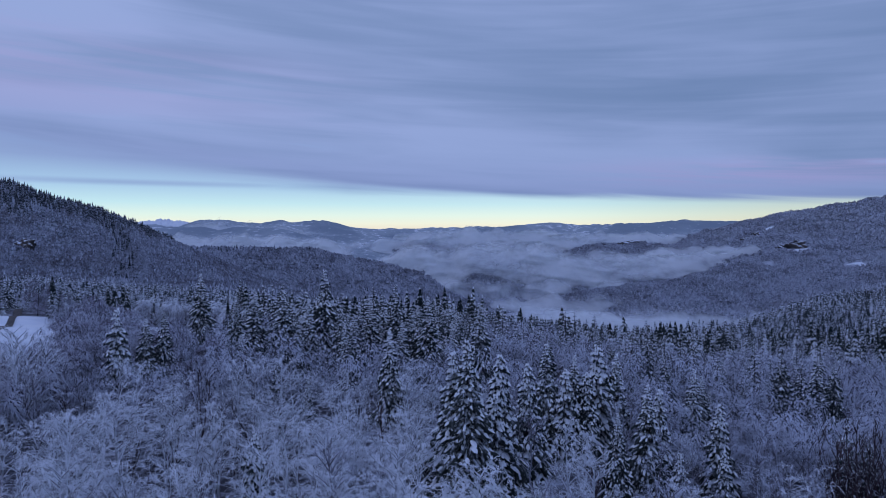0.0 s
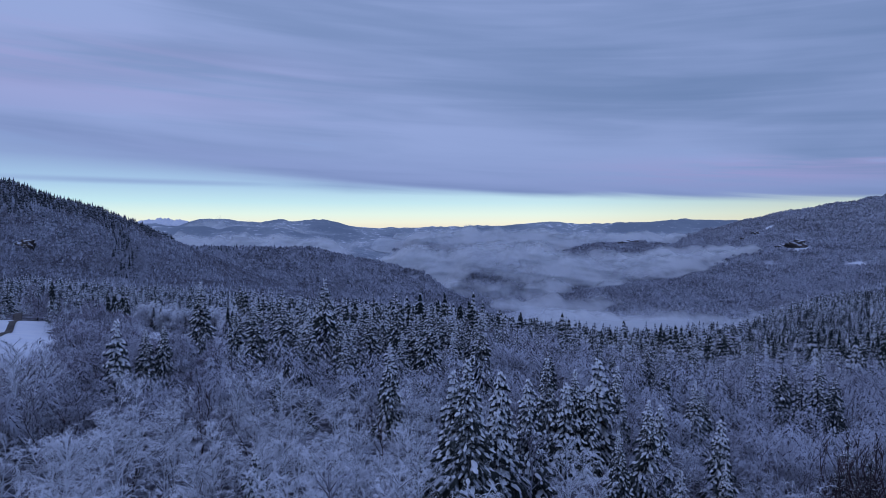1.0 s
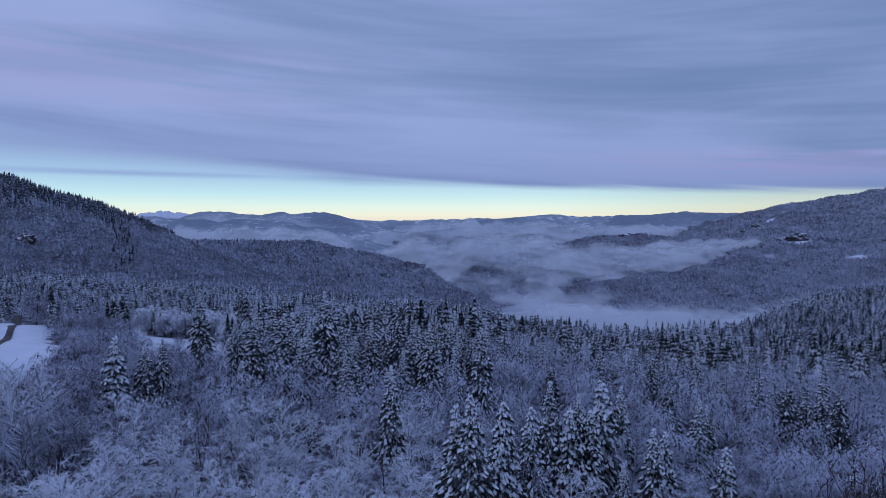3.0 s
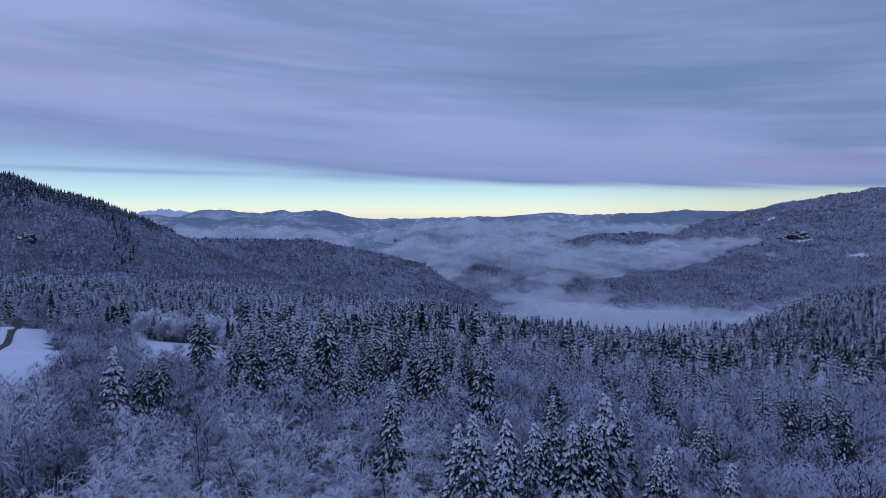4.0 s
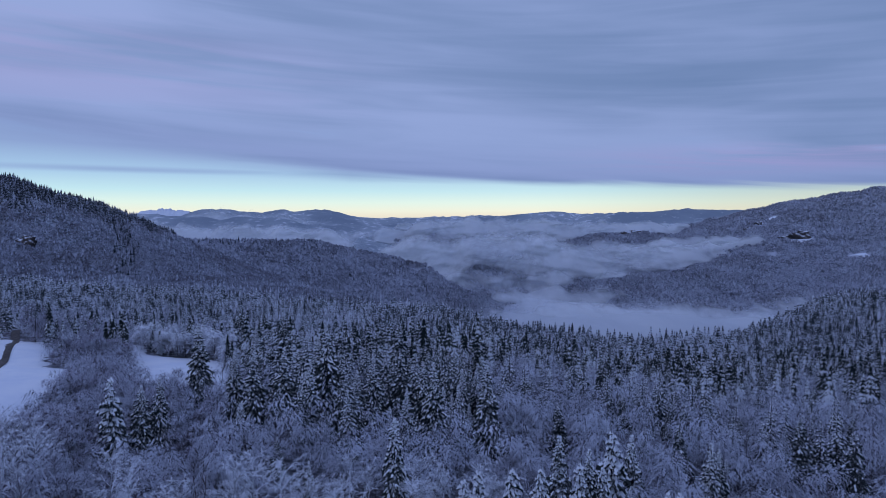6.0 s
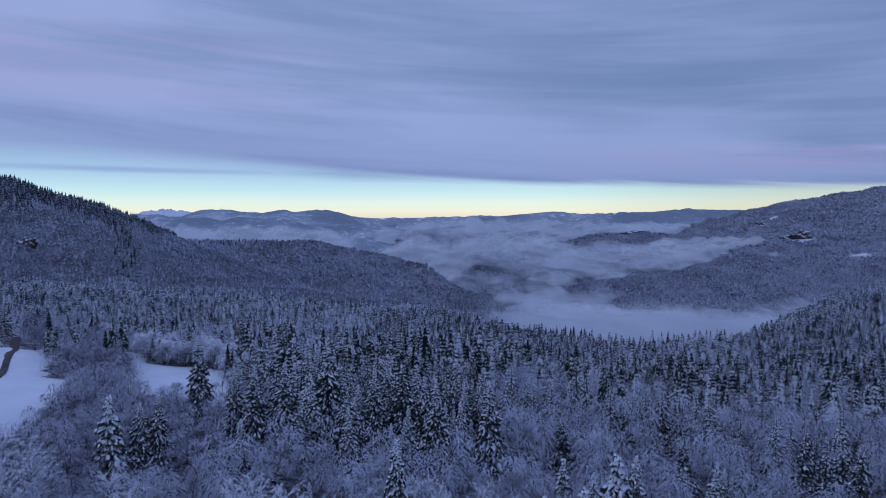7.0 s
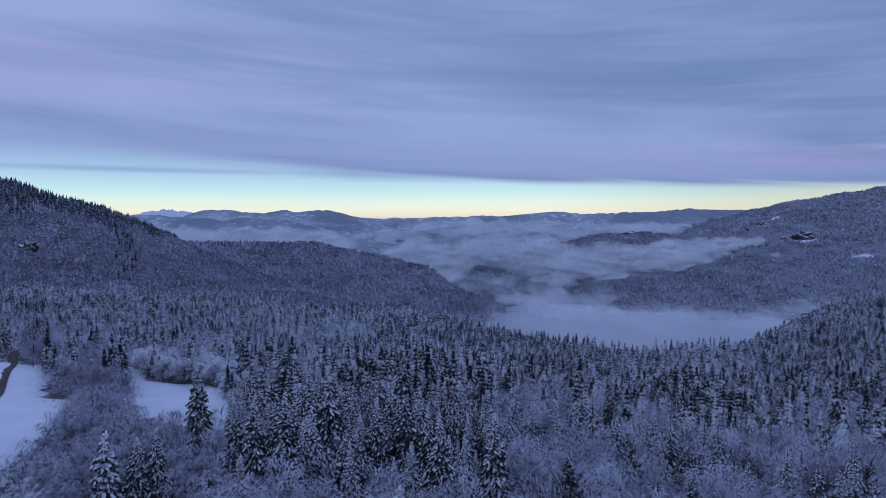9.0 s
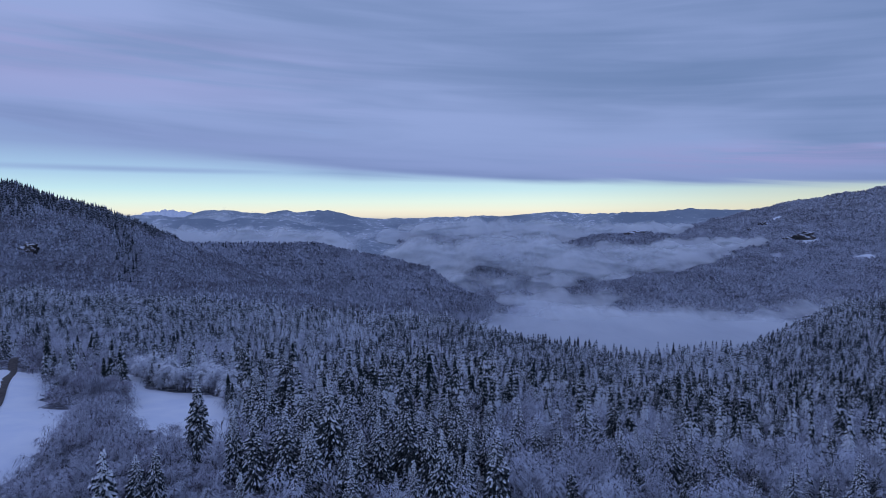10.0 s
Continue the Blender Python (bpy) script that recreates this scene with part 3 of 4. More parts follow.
def conifer_share(x, y):
    n = ripple(x, y, 120, 4) + 0.6 * ripple(x, y, 45, 6)
    share = np.interp(y, (50, 105, 135, 220, 300, 600), (-0.3, -0.3, 0.38, 0.54, 0.66, 0.80))
    share = share - np.where((x > 15) & (y < 290), 0.18 * np.clip((x - 15) / 40, 0, 1), 0)
    share = share + np.where(y > 260, np.clip(0.9 * x / y, -0.16, 0.16), 0)
    share = share - np.where((x < -0.3 * y) & (y > 210) & (y < 420), 0.3, 0) + np.where(stand(x, y), 0.32, 0)
    n = n * np.interp(y, (90, 140), (0.3, 1.0))
    return np.where(scrub(x, y), 0.0, np.clip(share + 0.5 * n, 0.0, 0.97))


def stand(x, y):
    """The dense stand of tall spruces."""
    return (y > 125) & (y < 235) & (x > -0.34 * y) & (x < 0.06 * y)


def scrub(x, y):
    """Low growth round the meadows."""
    return (x < -0.35 * y) & (y > 95) & (y < 222)


SPRUCES = [make_spruce(11, 19, 3.9), make_spruce(12, 17, 3.4), make_spruce(13, 21, 4.5), make_spruce(14, 14, 3.1), make_spruce(15, 10, 2.4), make_spruce(16, 18, 3.8, 0.65), make_spruce(20, 16, 3.7, 0.3)]
BIRCHES = [make_leafless("birch", 21, 11, 3.6, 20, 36, TWIG, TWIG, 0.8, width=0.07, label="fine twigs coated in snow"),
           make_leafless("birch", 22, 9, 3.4, 20, 36, TWIG, TWIG, 1.0, width=0.07, label="fine twigs coated in snow"),
           make_leafless("birch", 23, 13, 3.8, 22, 36, TWIG, TWIG, 0.6, width=0.07, label="fine twigs coated in snow"),
           make_leafless("birch", 24, 8, 3.2, 21, 34, TWIG, TWIG, 0.6, 0.7, width=0.07, stems=3, label="fine twigs coated in snow")]
LADEN = [make_laden(131, 11, 4.2, HEAVY, "dense twigs thick with snow", 46), make_laden(132, 9.5, 4.0, HEAVY, "dense twigs thick with snow", 46), make_laden(133, 12, 4.4, HEAVY, "dense twigs thick with snow", 46)]
PURPLE = [make_laden(134, 9, 4.0, SCRUB, "dense purplish twigs dusted with snow"), make_laden(135, 7.5, 3.8, SCRUB, "dense purplish twigs dusted with snow"), make_laden(136, 10, 4.2, TWIG_LIGHT, "dense twigs dusted with snow")]
DUSTED = [make_leafless("birch", 25, 11, 3.4, 18, 30, TWIG_LIGHT, TWIG_LIGHT, 0.5, 1.1, width=0.055, label="fine brownish twigs dusted with snow"),
          make_leafless("birch", 26, 9, 3.2, 18, 30, TWIG_LIGHT, TWIG_LIGHT, 0.4, 1.2, width=0.055, stems=2, label="fine brownish twigs dusted with snow")]
BUSHES = [make_leafless("leafless_tree", 31, 9, 2.2, 12, 12, BARE, BARE, 0.15, 1.6, 0.05, stems=2, label="bare brown twigs with little snow"),
          make_leafless("leafless_tree", 32, 6.5, 2.0, 12, 12, BARE, BARE, 0.15, 1.6, 0.05, stems=4, label="bare brown twigs with little snow")]
LIGHT = [make_spruce(17, 17, 3.5, 1.0, 15, 7, 3, 2), make_spruce(18, 15, 3.2, 0.7, 14, 7, 3, 2), make_spruce(19, 19, 3.9, 0.9, 16, 7, 3, 2)]
for ob in SPRUCES + LIGHT:
    tagged(ob, "snow-laden dark green spruce standing in the forest", "tree", "spruces of the near forest")
for ob in BIRCHES:
    tagged(ob, "leafless birch with every twig coated in snow", "tree", "frosted birches of the near forest")
for ob in LADEN:
    tagged(ob, "rounded leafless tree bowed under thick white snow", "tree", "laden trees round the meadows")
for ob in PURPLE:
    tagged(ob, "bushy purplish leafless tree dusted with snow", "tree", "bushy trees round the meadows")
for ob in DUSTED:
    tagged(ob, "leafless brownish birch lightly dusted with snow", "tree", "frosted birches of the near forest")
for ob in BUSHES:
    tagged(ob, "bare brown leafless tree with thin upright stems", "tree", "bare trees of the near forest")

USED = set()


def plant(kinds, which, x, y, scale, turn, g):
    """Stands a tree at a place; the first of each shape is the shape itself."""
    ob = kinds[which]
    m = pose(x, y, float(height(x, y)), 0, 0, turn) @ Matrix.Diagonal((scale * g.uniform(0.92, 1.1), scale * g.uniform(0.92, 1.1), scale, 1))
    if ob.name in USED:
        return copy_thing(ob, m @ Matrix.Diagonal((1 / ob.scale.x, 1 / ob.scale.y, 1 / ob.scale.z, 1)))
    USED.add(ob.name)
    ob.matrix_basis = m
    return ob


# single spruces that stand out: place and height
NOTED_WEST = ((-79.8, 243, 20), (-65.3, 123.3, 15), (-63.1, 207.6, 16), (-62, 128.6, 12), (-62, 158, 20), (-58.8, 129.8, 13), (-57.1, 219.6, 19), (-41.5, 202.1, 14), (-31.2, 115.6, 7), (-30.6, 133.8, 11), (-28.3, 147.8, 22), (-23.5, 106.8, 7), (-22.5, 73.1, 9), (-20.4, 127.8, 13), (-17.4, 147.3, 16), (-14.6, 189.1, 19), (-8.9, 102.8, 15), (-5.9, 145.1, 15), (-2.7, 76.8, 8), (-2.3, 171.1, 15), (1.2, 75.1, 18), (2.9, 73.3, 20))
NOTED_EAST = ((3.7, 75.6, 16), (6.7, 77.8, 14), (7.6, 82.3, 18), (8, 134.1, 18), (12.2, 88.8, 16), (16.7, 99.3, 17), (19.4, 97.3, 14), (20.9, 97.8, 16), (22.7, 96.8, 14), (22.7, 79.6, 12), (25.9, 103.3, 17), (29.2, 87.6, 15), (31, 109.8, 15), (31.7, 81.8, 8), (32.2, 91.3, 14), (37, 80.3, 10), (40.5, 89.8, 14), (48.3, 133.6, 12), (48.9, 119.6, 14), (50.8, 120.6, 13), (76.2, 138.3, 15), (83.2, 130.6, 16))
NOTED_FARTHER = ((49.2, 200.1, 17), (103.5, 207.4, 13), (112.4, 193.9, 11), (83.1, 237.0, 10), (90.2, 224.7, 9), (112.8, 236.1, 8), (134.7, 251.1, 7), (134.9, 220.9, 9), (88.0, 276.3, 11), (130.6, 294.4, 11), (174.5, 265.9, 10), (-33.8, 170.1, 16), (-37.1, 143.7, 17), (-43.4, 142.2, 16), (-48.9, 145.6, 15), (-11.0, 147.8, 17), (53.7, 155.5, 7), (107.3, 167.9, 9), (86.6, 155.4, 11), (75.6, 163.9, 7), (43.5, 158.1, 9), (44.3, 143.6, 6), (23.2, 135.6, 11), (35.8, 197.4, 9))
NOTED = NOTED_WEST + NOTED_EAST + NOTED_FARTHER

def open_before(x, y):
    """True where a tree would not stand close before one of the noted spruces."""
    free = np.ones(np.shape(x), bool)
    for a, b, _ in NOTED:
        free &= ~((np.abs(x - a * y / b) < 3.0) & (y < b + 2.5) & (y > b - 0.08 * b - 2))
    return free


g = np.random.default_rng(5)
for x, y, tall in NOTED:
    which = int(g.integers(0, 6)) if y < 130 else (2, 5, 6)[int(g.integers(0, 3))] if x < 20 else 6
    plant(SPRUCES, which, x, y, 1.06 * tall / (19, 17, 21, 14, 10, 18, 16)[which], g.uniform(0, 360), g)

# a dark thicket of tall bare stems
for k in range(22):
    d = g.uniform(84, 102)
    plant(BUSHES, k % 2, d * g.uniform(0.63, 0.75), d, g.uniform(1.3, 1.65), g.uniform(0, 360), g)

# heavily laden trees along the far rim of the small meadow
for k in range(26):
    x = -131 + 2.2 * k + g.uniform(-0.8, 0.8)
    y = np.interp(x, (-141, -118, -104, -93, -84, -72), (273, 244, 236, 235.5, 228, 206)) + 5 + 6 * (k % 2) + g.uniform(-1, 1.5)
    plant(LADEN, k % 3, x, y, g.uniform(0.6, 1.15), g.uniform(0, 360), g)

# the clump between the two meadows
for k in range(24):
    s = g.uniform(0, 1)
    plant(PURPLE, k % 3, -114 - 31 * s + g.uniform(-7, 3), 214 + 32 * s + g.uniform(-7, 9), g.uniform(0.8, 1.2), g.uniform(0, 360), g)

# bushy trees in front of the meadows
for k in range(46):
    y = g.uniform(112, 178)
    x = -y * g.uniform(0.37, 0.66)
    if inside(np.array([x, 1.05 * x, 1.1 * x]), np.array([y, 1.05 * y, 1.1 * y]), FIELD_A).any() or inside(np.array([x, 1.06 * x, 1.12 * x, 1.18 * x]), np.array([y, 1.06 * y, 1.12 * y, 1.18 * y]), FIELD_B).any():
        continue
    if open_before(np.array([x]), np.array([y]))[0]:
        plant(PURPLE, k % 3, x, y, g.uniform(0.55, 0.95), g.uniform(0, 360), g)

for x, y, size in ((64, 97, 0.8), (69, 99, 0.7), (61, 101, 0.6)):
    plant(LIGHT, 1, x, y, size, g.uniform(0, 360), g)

# tall frosted birches that screen the long meadow
for x, y, size in ((-73, 105, 1.35), (-69, 99, 1.3), (-66, 103, 1.25), (-64, 95, 1.3), (-60, 92, 1.25), (-77, 109, 1.35), (-71, 110, 1.2), (-62, 101, 1.1), (-57, 97, 1.05)):
    plant(BIRCHES + DUSTED, 2 if x < -63 else 4, x, y, size, g.uniform(0, 360), g)

# broad frosted birches close below
for x, y, size in ((-24, 88, 1.5), (-35, 80, 1.2), (-14, 74, 1.1), (-52, 98, 1.3)):
    plant(BIRCHES, 0, x, y, size, g.uniform(0, 360), g)

# white trees and dark spruces where the track leaves the meadow
for x, y, size in ((-170, 259, 1.6), (-166, 262, 1.2), (-164, 250, 0.55), (-178, 274, 1.3), (-160, 262, 1.0), (-154, 268, 1.2)):
    plant(PURPLE, 2 * int(g.integers(0, 2)), x, y, size, g.uniform(0, 360), g)
for x, y, size in ((-186, 290, 1.0), (-190, 297, 1.1), (-181, 300, 0.9), (-172, 306, 1.0), (-199, 300, 1.2), (-206, 292, 1.2), (-168, 312, 0.9)):
    plant(LIGHT, 1, x, y, size, g.uniform(0, 360), g)

x, y = scatter(44, 185, 4.2, g)
order = np.argsort(np.hypot(x, y))
x, y = x[order], y[order]
clear_of = open_before(x, y)
for a, b, _ in NOTED:
    clear_of &= np.hypot(x - a, y - b) > 3.4
clear_of &= ~((x > 0.62 * y) & (x < 0.76 * y) & (y > 50) & (y < 102))
x, y = x[clear_of], y[clear_of]
draw, pick = g.uniform(0, 1, len(x)), g.uniform(0, 1, len(x))
is_spruce = draw < conifer_share(x, y)
is_bush = ~is_spruce & (pick < np.where(scrub(x, y), 0.3, 0.14))
is_birch = ~is_spruce & ~is_bush
left = {"spruce": [], "birch": []}
for mask, kinds, fine_ones, most, key in ((is_spruce, SPRUCES, 30, 240, "spruce"), (is_birch, BIRCHES, 270, 270, "birch"), (is_bush, BUSHES, 150, 150, "birch")):
    for n, i in enumerate(np.nonzero(mask)[0]):
        size = g.uniform(0.5, 1.1) * (1.0 if x[i] < -15 else 0.85) if key == "spruce" else g.uniform(0.7, 1.35) * (0.72 if scrub(x[i], y[i]) else 1.0)
        if n < fine_ones:
            if kinds is BIRCHES and g.uniform() < np.interp(x[i], (0, 25), (0.12, 0.75)):
                plant(DUSTED, int(g.integers(0, 2)), x[i], y[i], size, g.uniform(0, 360), g)
                continue
            plant(kinds, int(g.integers(0, len(kinds))), x[i], y[i], size, g.uniform(0, 360), g)
        elif n < most:
            plant(LIGHT, int(g.integers(0, len(LIGHT))), x[i], y[i], size, g.uniform(0, 360), g)
        else:
            left[key].append((x[i], y[i], size))

# ---------------------------------------------------------------- the rest of the forest, joined


def joined(name, shapes, x, y, scale, mat, label, g, category="forest"):
    """Many trees as one mesh; shapes: arrays of vertices and triangles."""
    verts, faces, frost, base = [], [], [], 0
    z = height(x, y)
    load = g.uniform(-0.5, 0.5, len(x))
    which = g.integers(0, len(shapes), len(x))
    turn = g.uniform(0, 2 * np.pi, len(x))
    for k, (v, f) in enumerate(shapes):
        at = np.nonzero(which == k)[0]
        if not len(at):
            continue
        c, s = np.cos(turn[at])[:, None], np.sin(turn[at])[:, None]
        m = scale[at][:, None]
        px = (v[None, :, 0] * c - v[None, :, 1] * s) * m + x[at][:, None]
        py = (v[None, :, 0] * s + v[None, :, 1] * c) * m + y[at][:, None]
        pz = v[None, :, 2] * m + z[at][:, None]
        verts.append(np.stack([px, py, pz], -1).reshape(-1, 3))
        faces.append((f[None] + (base + np.arange(len(at)) * len(v))[:, None, None]).reshape(-1, 3))
        frost.append(np.repeat(load[at], len(v)))
        base += len(at) * len(v)
    ob = link_mesh(name, np.concatenate(verts), np.concatenate(faces), mat)
    ob.data.attributes.new("tree_frost", "FLOAT", "POINT").data.foreach_set("value", np.concatenate(frost).astype(np.float32))
    return tagged(ob, label, category, kind="stuff")


def star_spruce(seed, tall, reach, tiers, points):
    """A spruce as jagged drooping skirts, one over another."""
    g = np.random.default_rng(seed)
    h = Heap()
    n = 2 * points
    for k in range(tiers):
        s = k / tiers
        r = reach * (1 - s) ** 0.85 + 0.12
        z = tall * (0.08 + 0.86 * s)
        a = (np.arange(n) + g.uniform(-0.3, 0.3, n)) * 2 * np.pi / n + g.uniform(0, 6)
        far = np.where(np.arange(n) % 2 == 0, g.uniform(0.8, 1.25, n), g.uniform(0.4, 0.65, n)) * r
        drop = np.where(np.arange(n) % 2 == 0, -0.28 * r, 0.12 * r) + g.uniform(-0.1, 0.1, n) * r
        rim = np.stack([far * np.cos(a), far * np.sin(a), z + drop], 1)
        apex = (g.uniform(-0.1, 0.1) * r, g.uniform(-0.1, 0.1) * r, min(tall, z + tall * 1.3 / tiers))
        h.add(np.concatenate([rim, [apex]]), [(i, (i + 1) % n, n) for i in range(n)])
    return h.arrays()


def far_crown(seed, tall, spread, pieces):
    """A rounded leafless crown: small tufts of frosted twigs over a dome."""
    g = np.random.default_rng(seed)
    h = Heap()
    for k in range(pieces):
        a, up = 2.4 * k + g.uniform(-0.4, 0.4), math.sqrt((k + 0.5) / pieces)
        ring = math.sqrt(max(0.0, 1 - up * up)) + 0.1
        at = np.array([math.cos(a) * ring * spread, math.sin(a) * ring * spread, tall * (0.1 + 0.75 * up)]) * g.uniform(0.7, 1.12)
        size = spread * (8.0 / pieces) ** 0.5 * g.uniform(0.5, 0.85)
        turn = a + g.uniform(-1.0, 1.0) + 1.57
        side = np.array([math.cos(turn), math.sin(turn), g.uniform(-0.5, 0.5)]) * size
        lean = g.uniform(-0.3, 0.9)
        rise = np.array([-math.cos(a) * lean, -math.sin(a) * lean, 0.9]) * size * g.uniform(1.1, 1.8)
        h.add([at - side - 0.5 * rise, at + side - 0.5 * rise, at + rise], [(0, 1, 2)])
    return h.arrays()


def forest_belt(near, far, gap, spruces, birches, mat, g):
    x, y = scatter(near, far, gap, g)
    free = open_before(x, y)
    x, y = x[free], y[free]
    con = g.uniform(0, 1, len(x)) < conifer_share(x, y)
    s = g.uniform(0.45, 1.0, len(x)) * np.where(np.hypot(x, y) > 330, 0.9, 1.05)
    sets = {"spruce": (x[con], y[con], s[con]), "birch": (x[~con], y[~con], s[~con])}
    joined("spruce_forest", spruces, *sets["spruce"], mat, "dense dark spruce forest flecked with snow", g)
    joined("birch_forest", birches, *sets["birch"], TWIG_LIGHT, "leafless frosted trees among the spruces", g)


forest_belt(185, 330, 4.6, [star_spruce(40 + k, 10 + 1.9 * k, 2.5 + 0.16 * k, 11, 6) for k in range(6)], [mid_birch(50 + k, 10, 3.8, 170, 0.155, 1) for k in range(5)], MID_CONIFER, g)
joined("birch_forest", [mid_birch(55 + k, 10, 3.7, 310, 0.155, 1) for k in range(5)], *np.array(left["birch"]).T, TWIG_LIGHT, "leafless frosted trees in front of the spruces", g)
if left["spruce"]:
    joined("spruce_forest", [star_spruce(45 + k, 14 + 1.2 * k, 2.76, 10, 7) for k in range(5)], *np.array(left["spruce"]).T, MID_CONIFER, "spruces flecked with snow among leafless trees", g)
forest_belt(330, 540, 5.0, [star_spruce(60 + k, 9 + 1.8 * k, 2.75 + 0.16 * k, 8, 5) for k in range(6)], [mid_birch(70 + k, 10, 3.8, 46, 0.5, 1) for k in range(4)], HAZY_OUTER_CONIFER, g)
forest_belt(540, 780, 5.6, [star_spruce(160 + k, 9 + 1.6 * k, 3.2 + 0.16 * k, 5, 4) for k in range(6)], [mid_birch(78 + k, 10, 4.0, 24, 1.0, 1) for k in range(4)], HAZY_OUTER_CONIFER, g)

# the forest goes on under and behind the drone
gx, gy = np.meshgrid(np.arange(-150, 150, 7.0), np.arange(-150, 44, 7.0), indexing="ij")
x, y = (gx + g.uniform(-3, 3, gx.shape)).ravel(), (gy + g.uniform(-3, 3, gy.shape)).ravel()
spare = (np.hypot(x, y) > 6) & (y < np.maximum(22, np.abs(x) * 1.25))
x, y = x[spare], y[spare]
con = ripple(x, y, 60, 4) > 0.25
joined("spruce_forest", [star_spruce(40 + k, 14 + k, 2.88, 9, 6) for k in range(4)], x[con], y[con], g.uniform(0.6, 1.0, con.sum()), MID_CONIFER, "spruces flecked with snow below the open sky", g)
joined("birch_forest", [mid_birch(50 + k, 10, 3.6, 80, 0.18, 1) for k in range(4)], x[~con], y[~con], g.uniform(0.6, 1.0, (~con).sum()), TWIG_LIGHT, "leafless frosted trees between the spruces", g)

# close scrub round the meadows
x, y = scatter(96, 222, 5.6, g)
low = scrub(x, y) & ~inside(1.10 * x, 1.10 * y, FIELD_A) & ~inside(1.13 * x, 1.13 * y, FIELD_B) & ~inside(1.06 * x, 1.06 * y, FIELD_B) & open_before(x, y)
x, y = x[low], y[low]
joined("scrub", [mid_birch(140 + k, 5.6, 3.3, 620, 0.115, 1, False, 0.25) for k in range(5)], x, y, g.uniform(0.6, 1.25, len(x)), SCRUB, "purplish leafless scrub dusted with snow", g, "undergrowth")

# brushwood under the nearest trees
x, y = scatter(44, 190, 3.6, g)
joined("brushwood", [mid_birch(75 + k, 1.8, 1.9, 24, 0.14, 1, False) for k in range(4)], x, y, g.uniform(0.6, 1.3, len(x)), UNDERWOOD, "low snow-dusted brushwood on the forest floor", g, "undergrowth")

# the hills: trees too far to tell apart singly
CLEARINGS = ((1514, 2650, 62, 55), (1545, 2320, 34, 34), (1777, 3370, 26, 40), (1673, 3310, 30, 45), (1590, 3247, 40, 40), (1320, 2500, 22, 30))


def hill_forest(near, far, gap, half):
    x, y = scatter(near, far, gap, g, half)
    z = height(x, y)
    keep = (z > np.where(y > 2300, -238, -195)) & ((y < 3400) | (z > -100)) & (np.hypot(x, y) < 4700) & ((y < 3050) | (x > -300))
    for cx, cy, a, b in CLEARINGS:
        keep &= ((x - cx) / a) ** 2 + ((y - cy) / b) ** 2 > 1
    x, y, z = x[keep], y[keep], z[keep]
    n = 0.8 * ripple(x + 0.5 * y, 0.5 * y, 230, 8) + 0.6 * ripple(x - 0.4 * y, 0.6 * y, 90, 9)
    hill = np.where(x < 0, np.clip((z - 60) / 120, -0.3, 0.5), 0.04)
    con = g.uniform(0, 1, len(x)) < np.clip(0.30 + 0.5 * n + hill - 0.38 * ((y > 850) & (y < 2200) & (x < 0)), 0.04, 0.95)
    s = g.uniform(0.7, 1.25, len(x)) * gap / 9
    brow = line_distance(x, y, ((-1500, 950), (-860, 1200), (-790, 1290), (-745, 1345)))
    crest = (x < -600) & (brow < 150 + 45 * ripple(x, y, 160, 3)) & (g.uniform(0, 1, len(x)) < np.clip(1.5 - brow / 170, 0.2, 0.9))
    crest |= (x < -150) & (y > 1500) & (y < 2300) & (z > 22 + 10 * ripple(x, y, 90, 3)) & (g.uniform(0, 1, len(x)) < 0.3)
    gully = line_distance(x, y, ((-735, 1350), (-610, 1170), (-520, 1010)))
    crest |= (gully < 16 + 12 * ripple(x, y, 110, 5)) & (g.uniform(0, 1, len(x)) < 0.35)
    # a fold along the flank of the long ridge, its shade drawn with darker spruces
    fold = line_distance(x, y, ((-470, 1840), (-390, 1850), (-280, 1830), (-153, 1800)))
    crest |= (fold < 11 + 6 * ripple(x, y, 90, 6)) & (g.uniform(0, 1, len(x)) < 0.5)
    if crest.any():
        joined("spruce_forest", [star_spruce(85 + k, 13 + 2 * k, 3.4, 3, 4) for k in range(4)], x[crest], y[crest], g.uniform(0.6, 1.15, crest.sum()), FAR_DARK, "dark spruces along the crest of the hill", g)
    x, y, s, con = x[~crest], y[~crest], s[~crest], con[~crest]
    joined("spruce_forest", [star_spruce(80 + k, 14, 3.68, 2, 3) for k in range(5)], x[con], y[con], s[con] / (gap / 9) ** 0.75, HAZY_FAR_CONIFER, "far spruce forest dusted with snow and paled by haze on the hills", g)
    joined("leafless_forest", [far_crown(90 + k, 8, 4.6, 26 if near < 1400 else 15) for k in range(8)], x[~con], y[~con], s[~con], FAR_LEAFLESS if near < 1400 else HAZY_FROST, "far leafless forest whitened by frost and haze on the hills", g)


for cx, cy, a, b in CLEARINGS[:4]:
    ring = tuple((cx + a * (1 + 0.25 * math.sin(3 * t + cx)) * math.cos(t), cy + b * (1 + 0.25 * math.sin(2 * t + cy)) * math.sin(t)) for t in np.linspace(0, 2 * math.pi, 20, endpoint=False))
    build_field("clearing", ring, "open snow-covered clearing on the wooded mountainside")

hill_forest(780, 1500, 7.0, 0.74)
hill_forest(1500, 2600, 11.0, 0.74)
hill_forest(2600, 4000, 15.0, 0.72)

# ---------------------------------------------------------------- fog in the valley


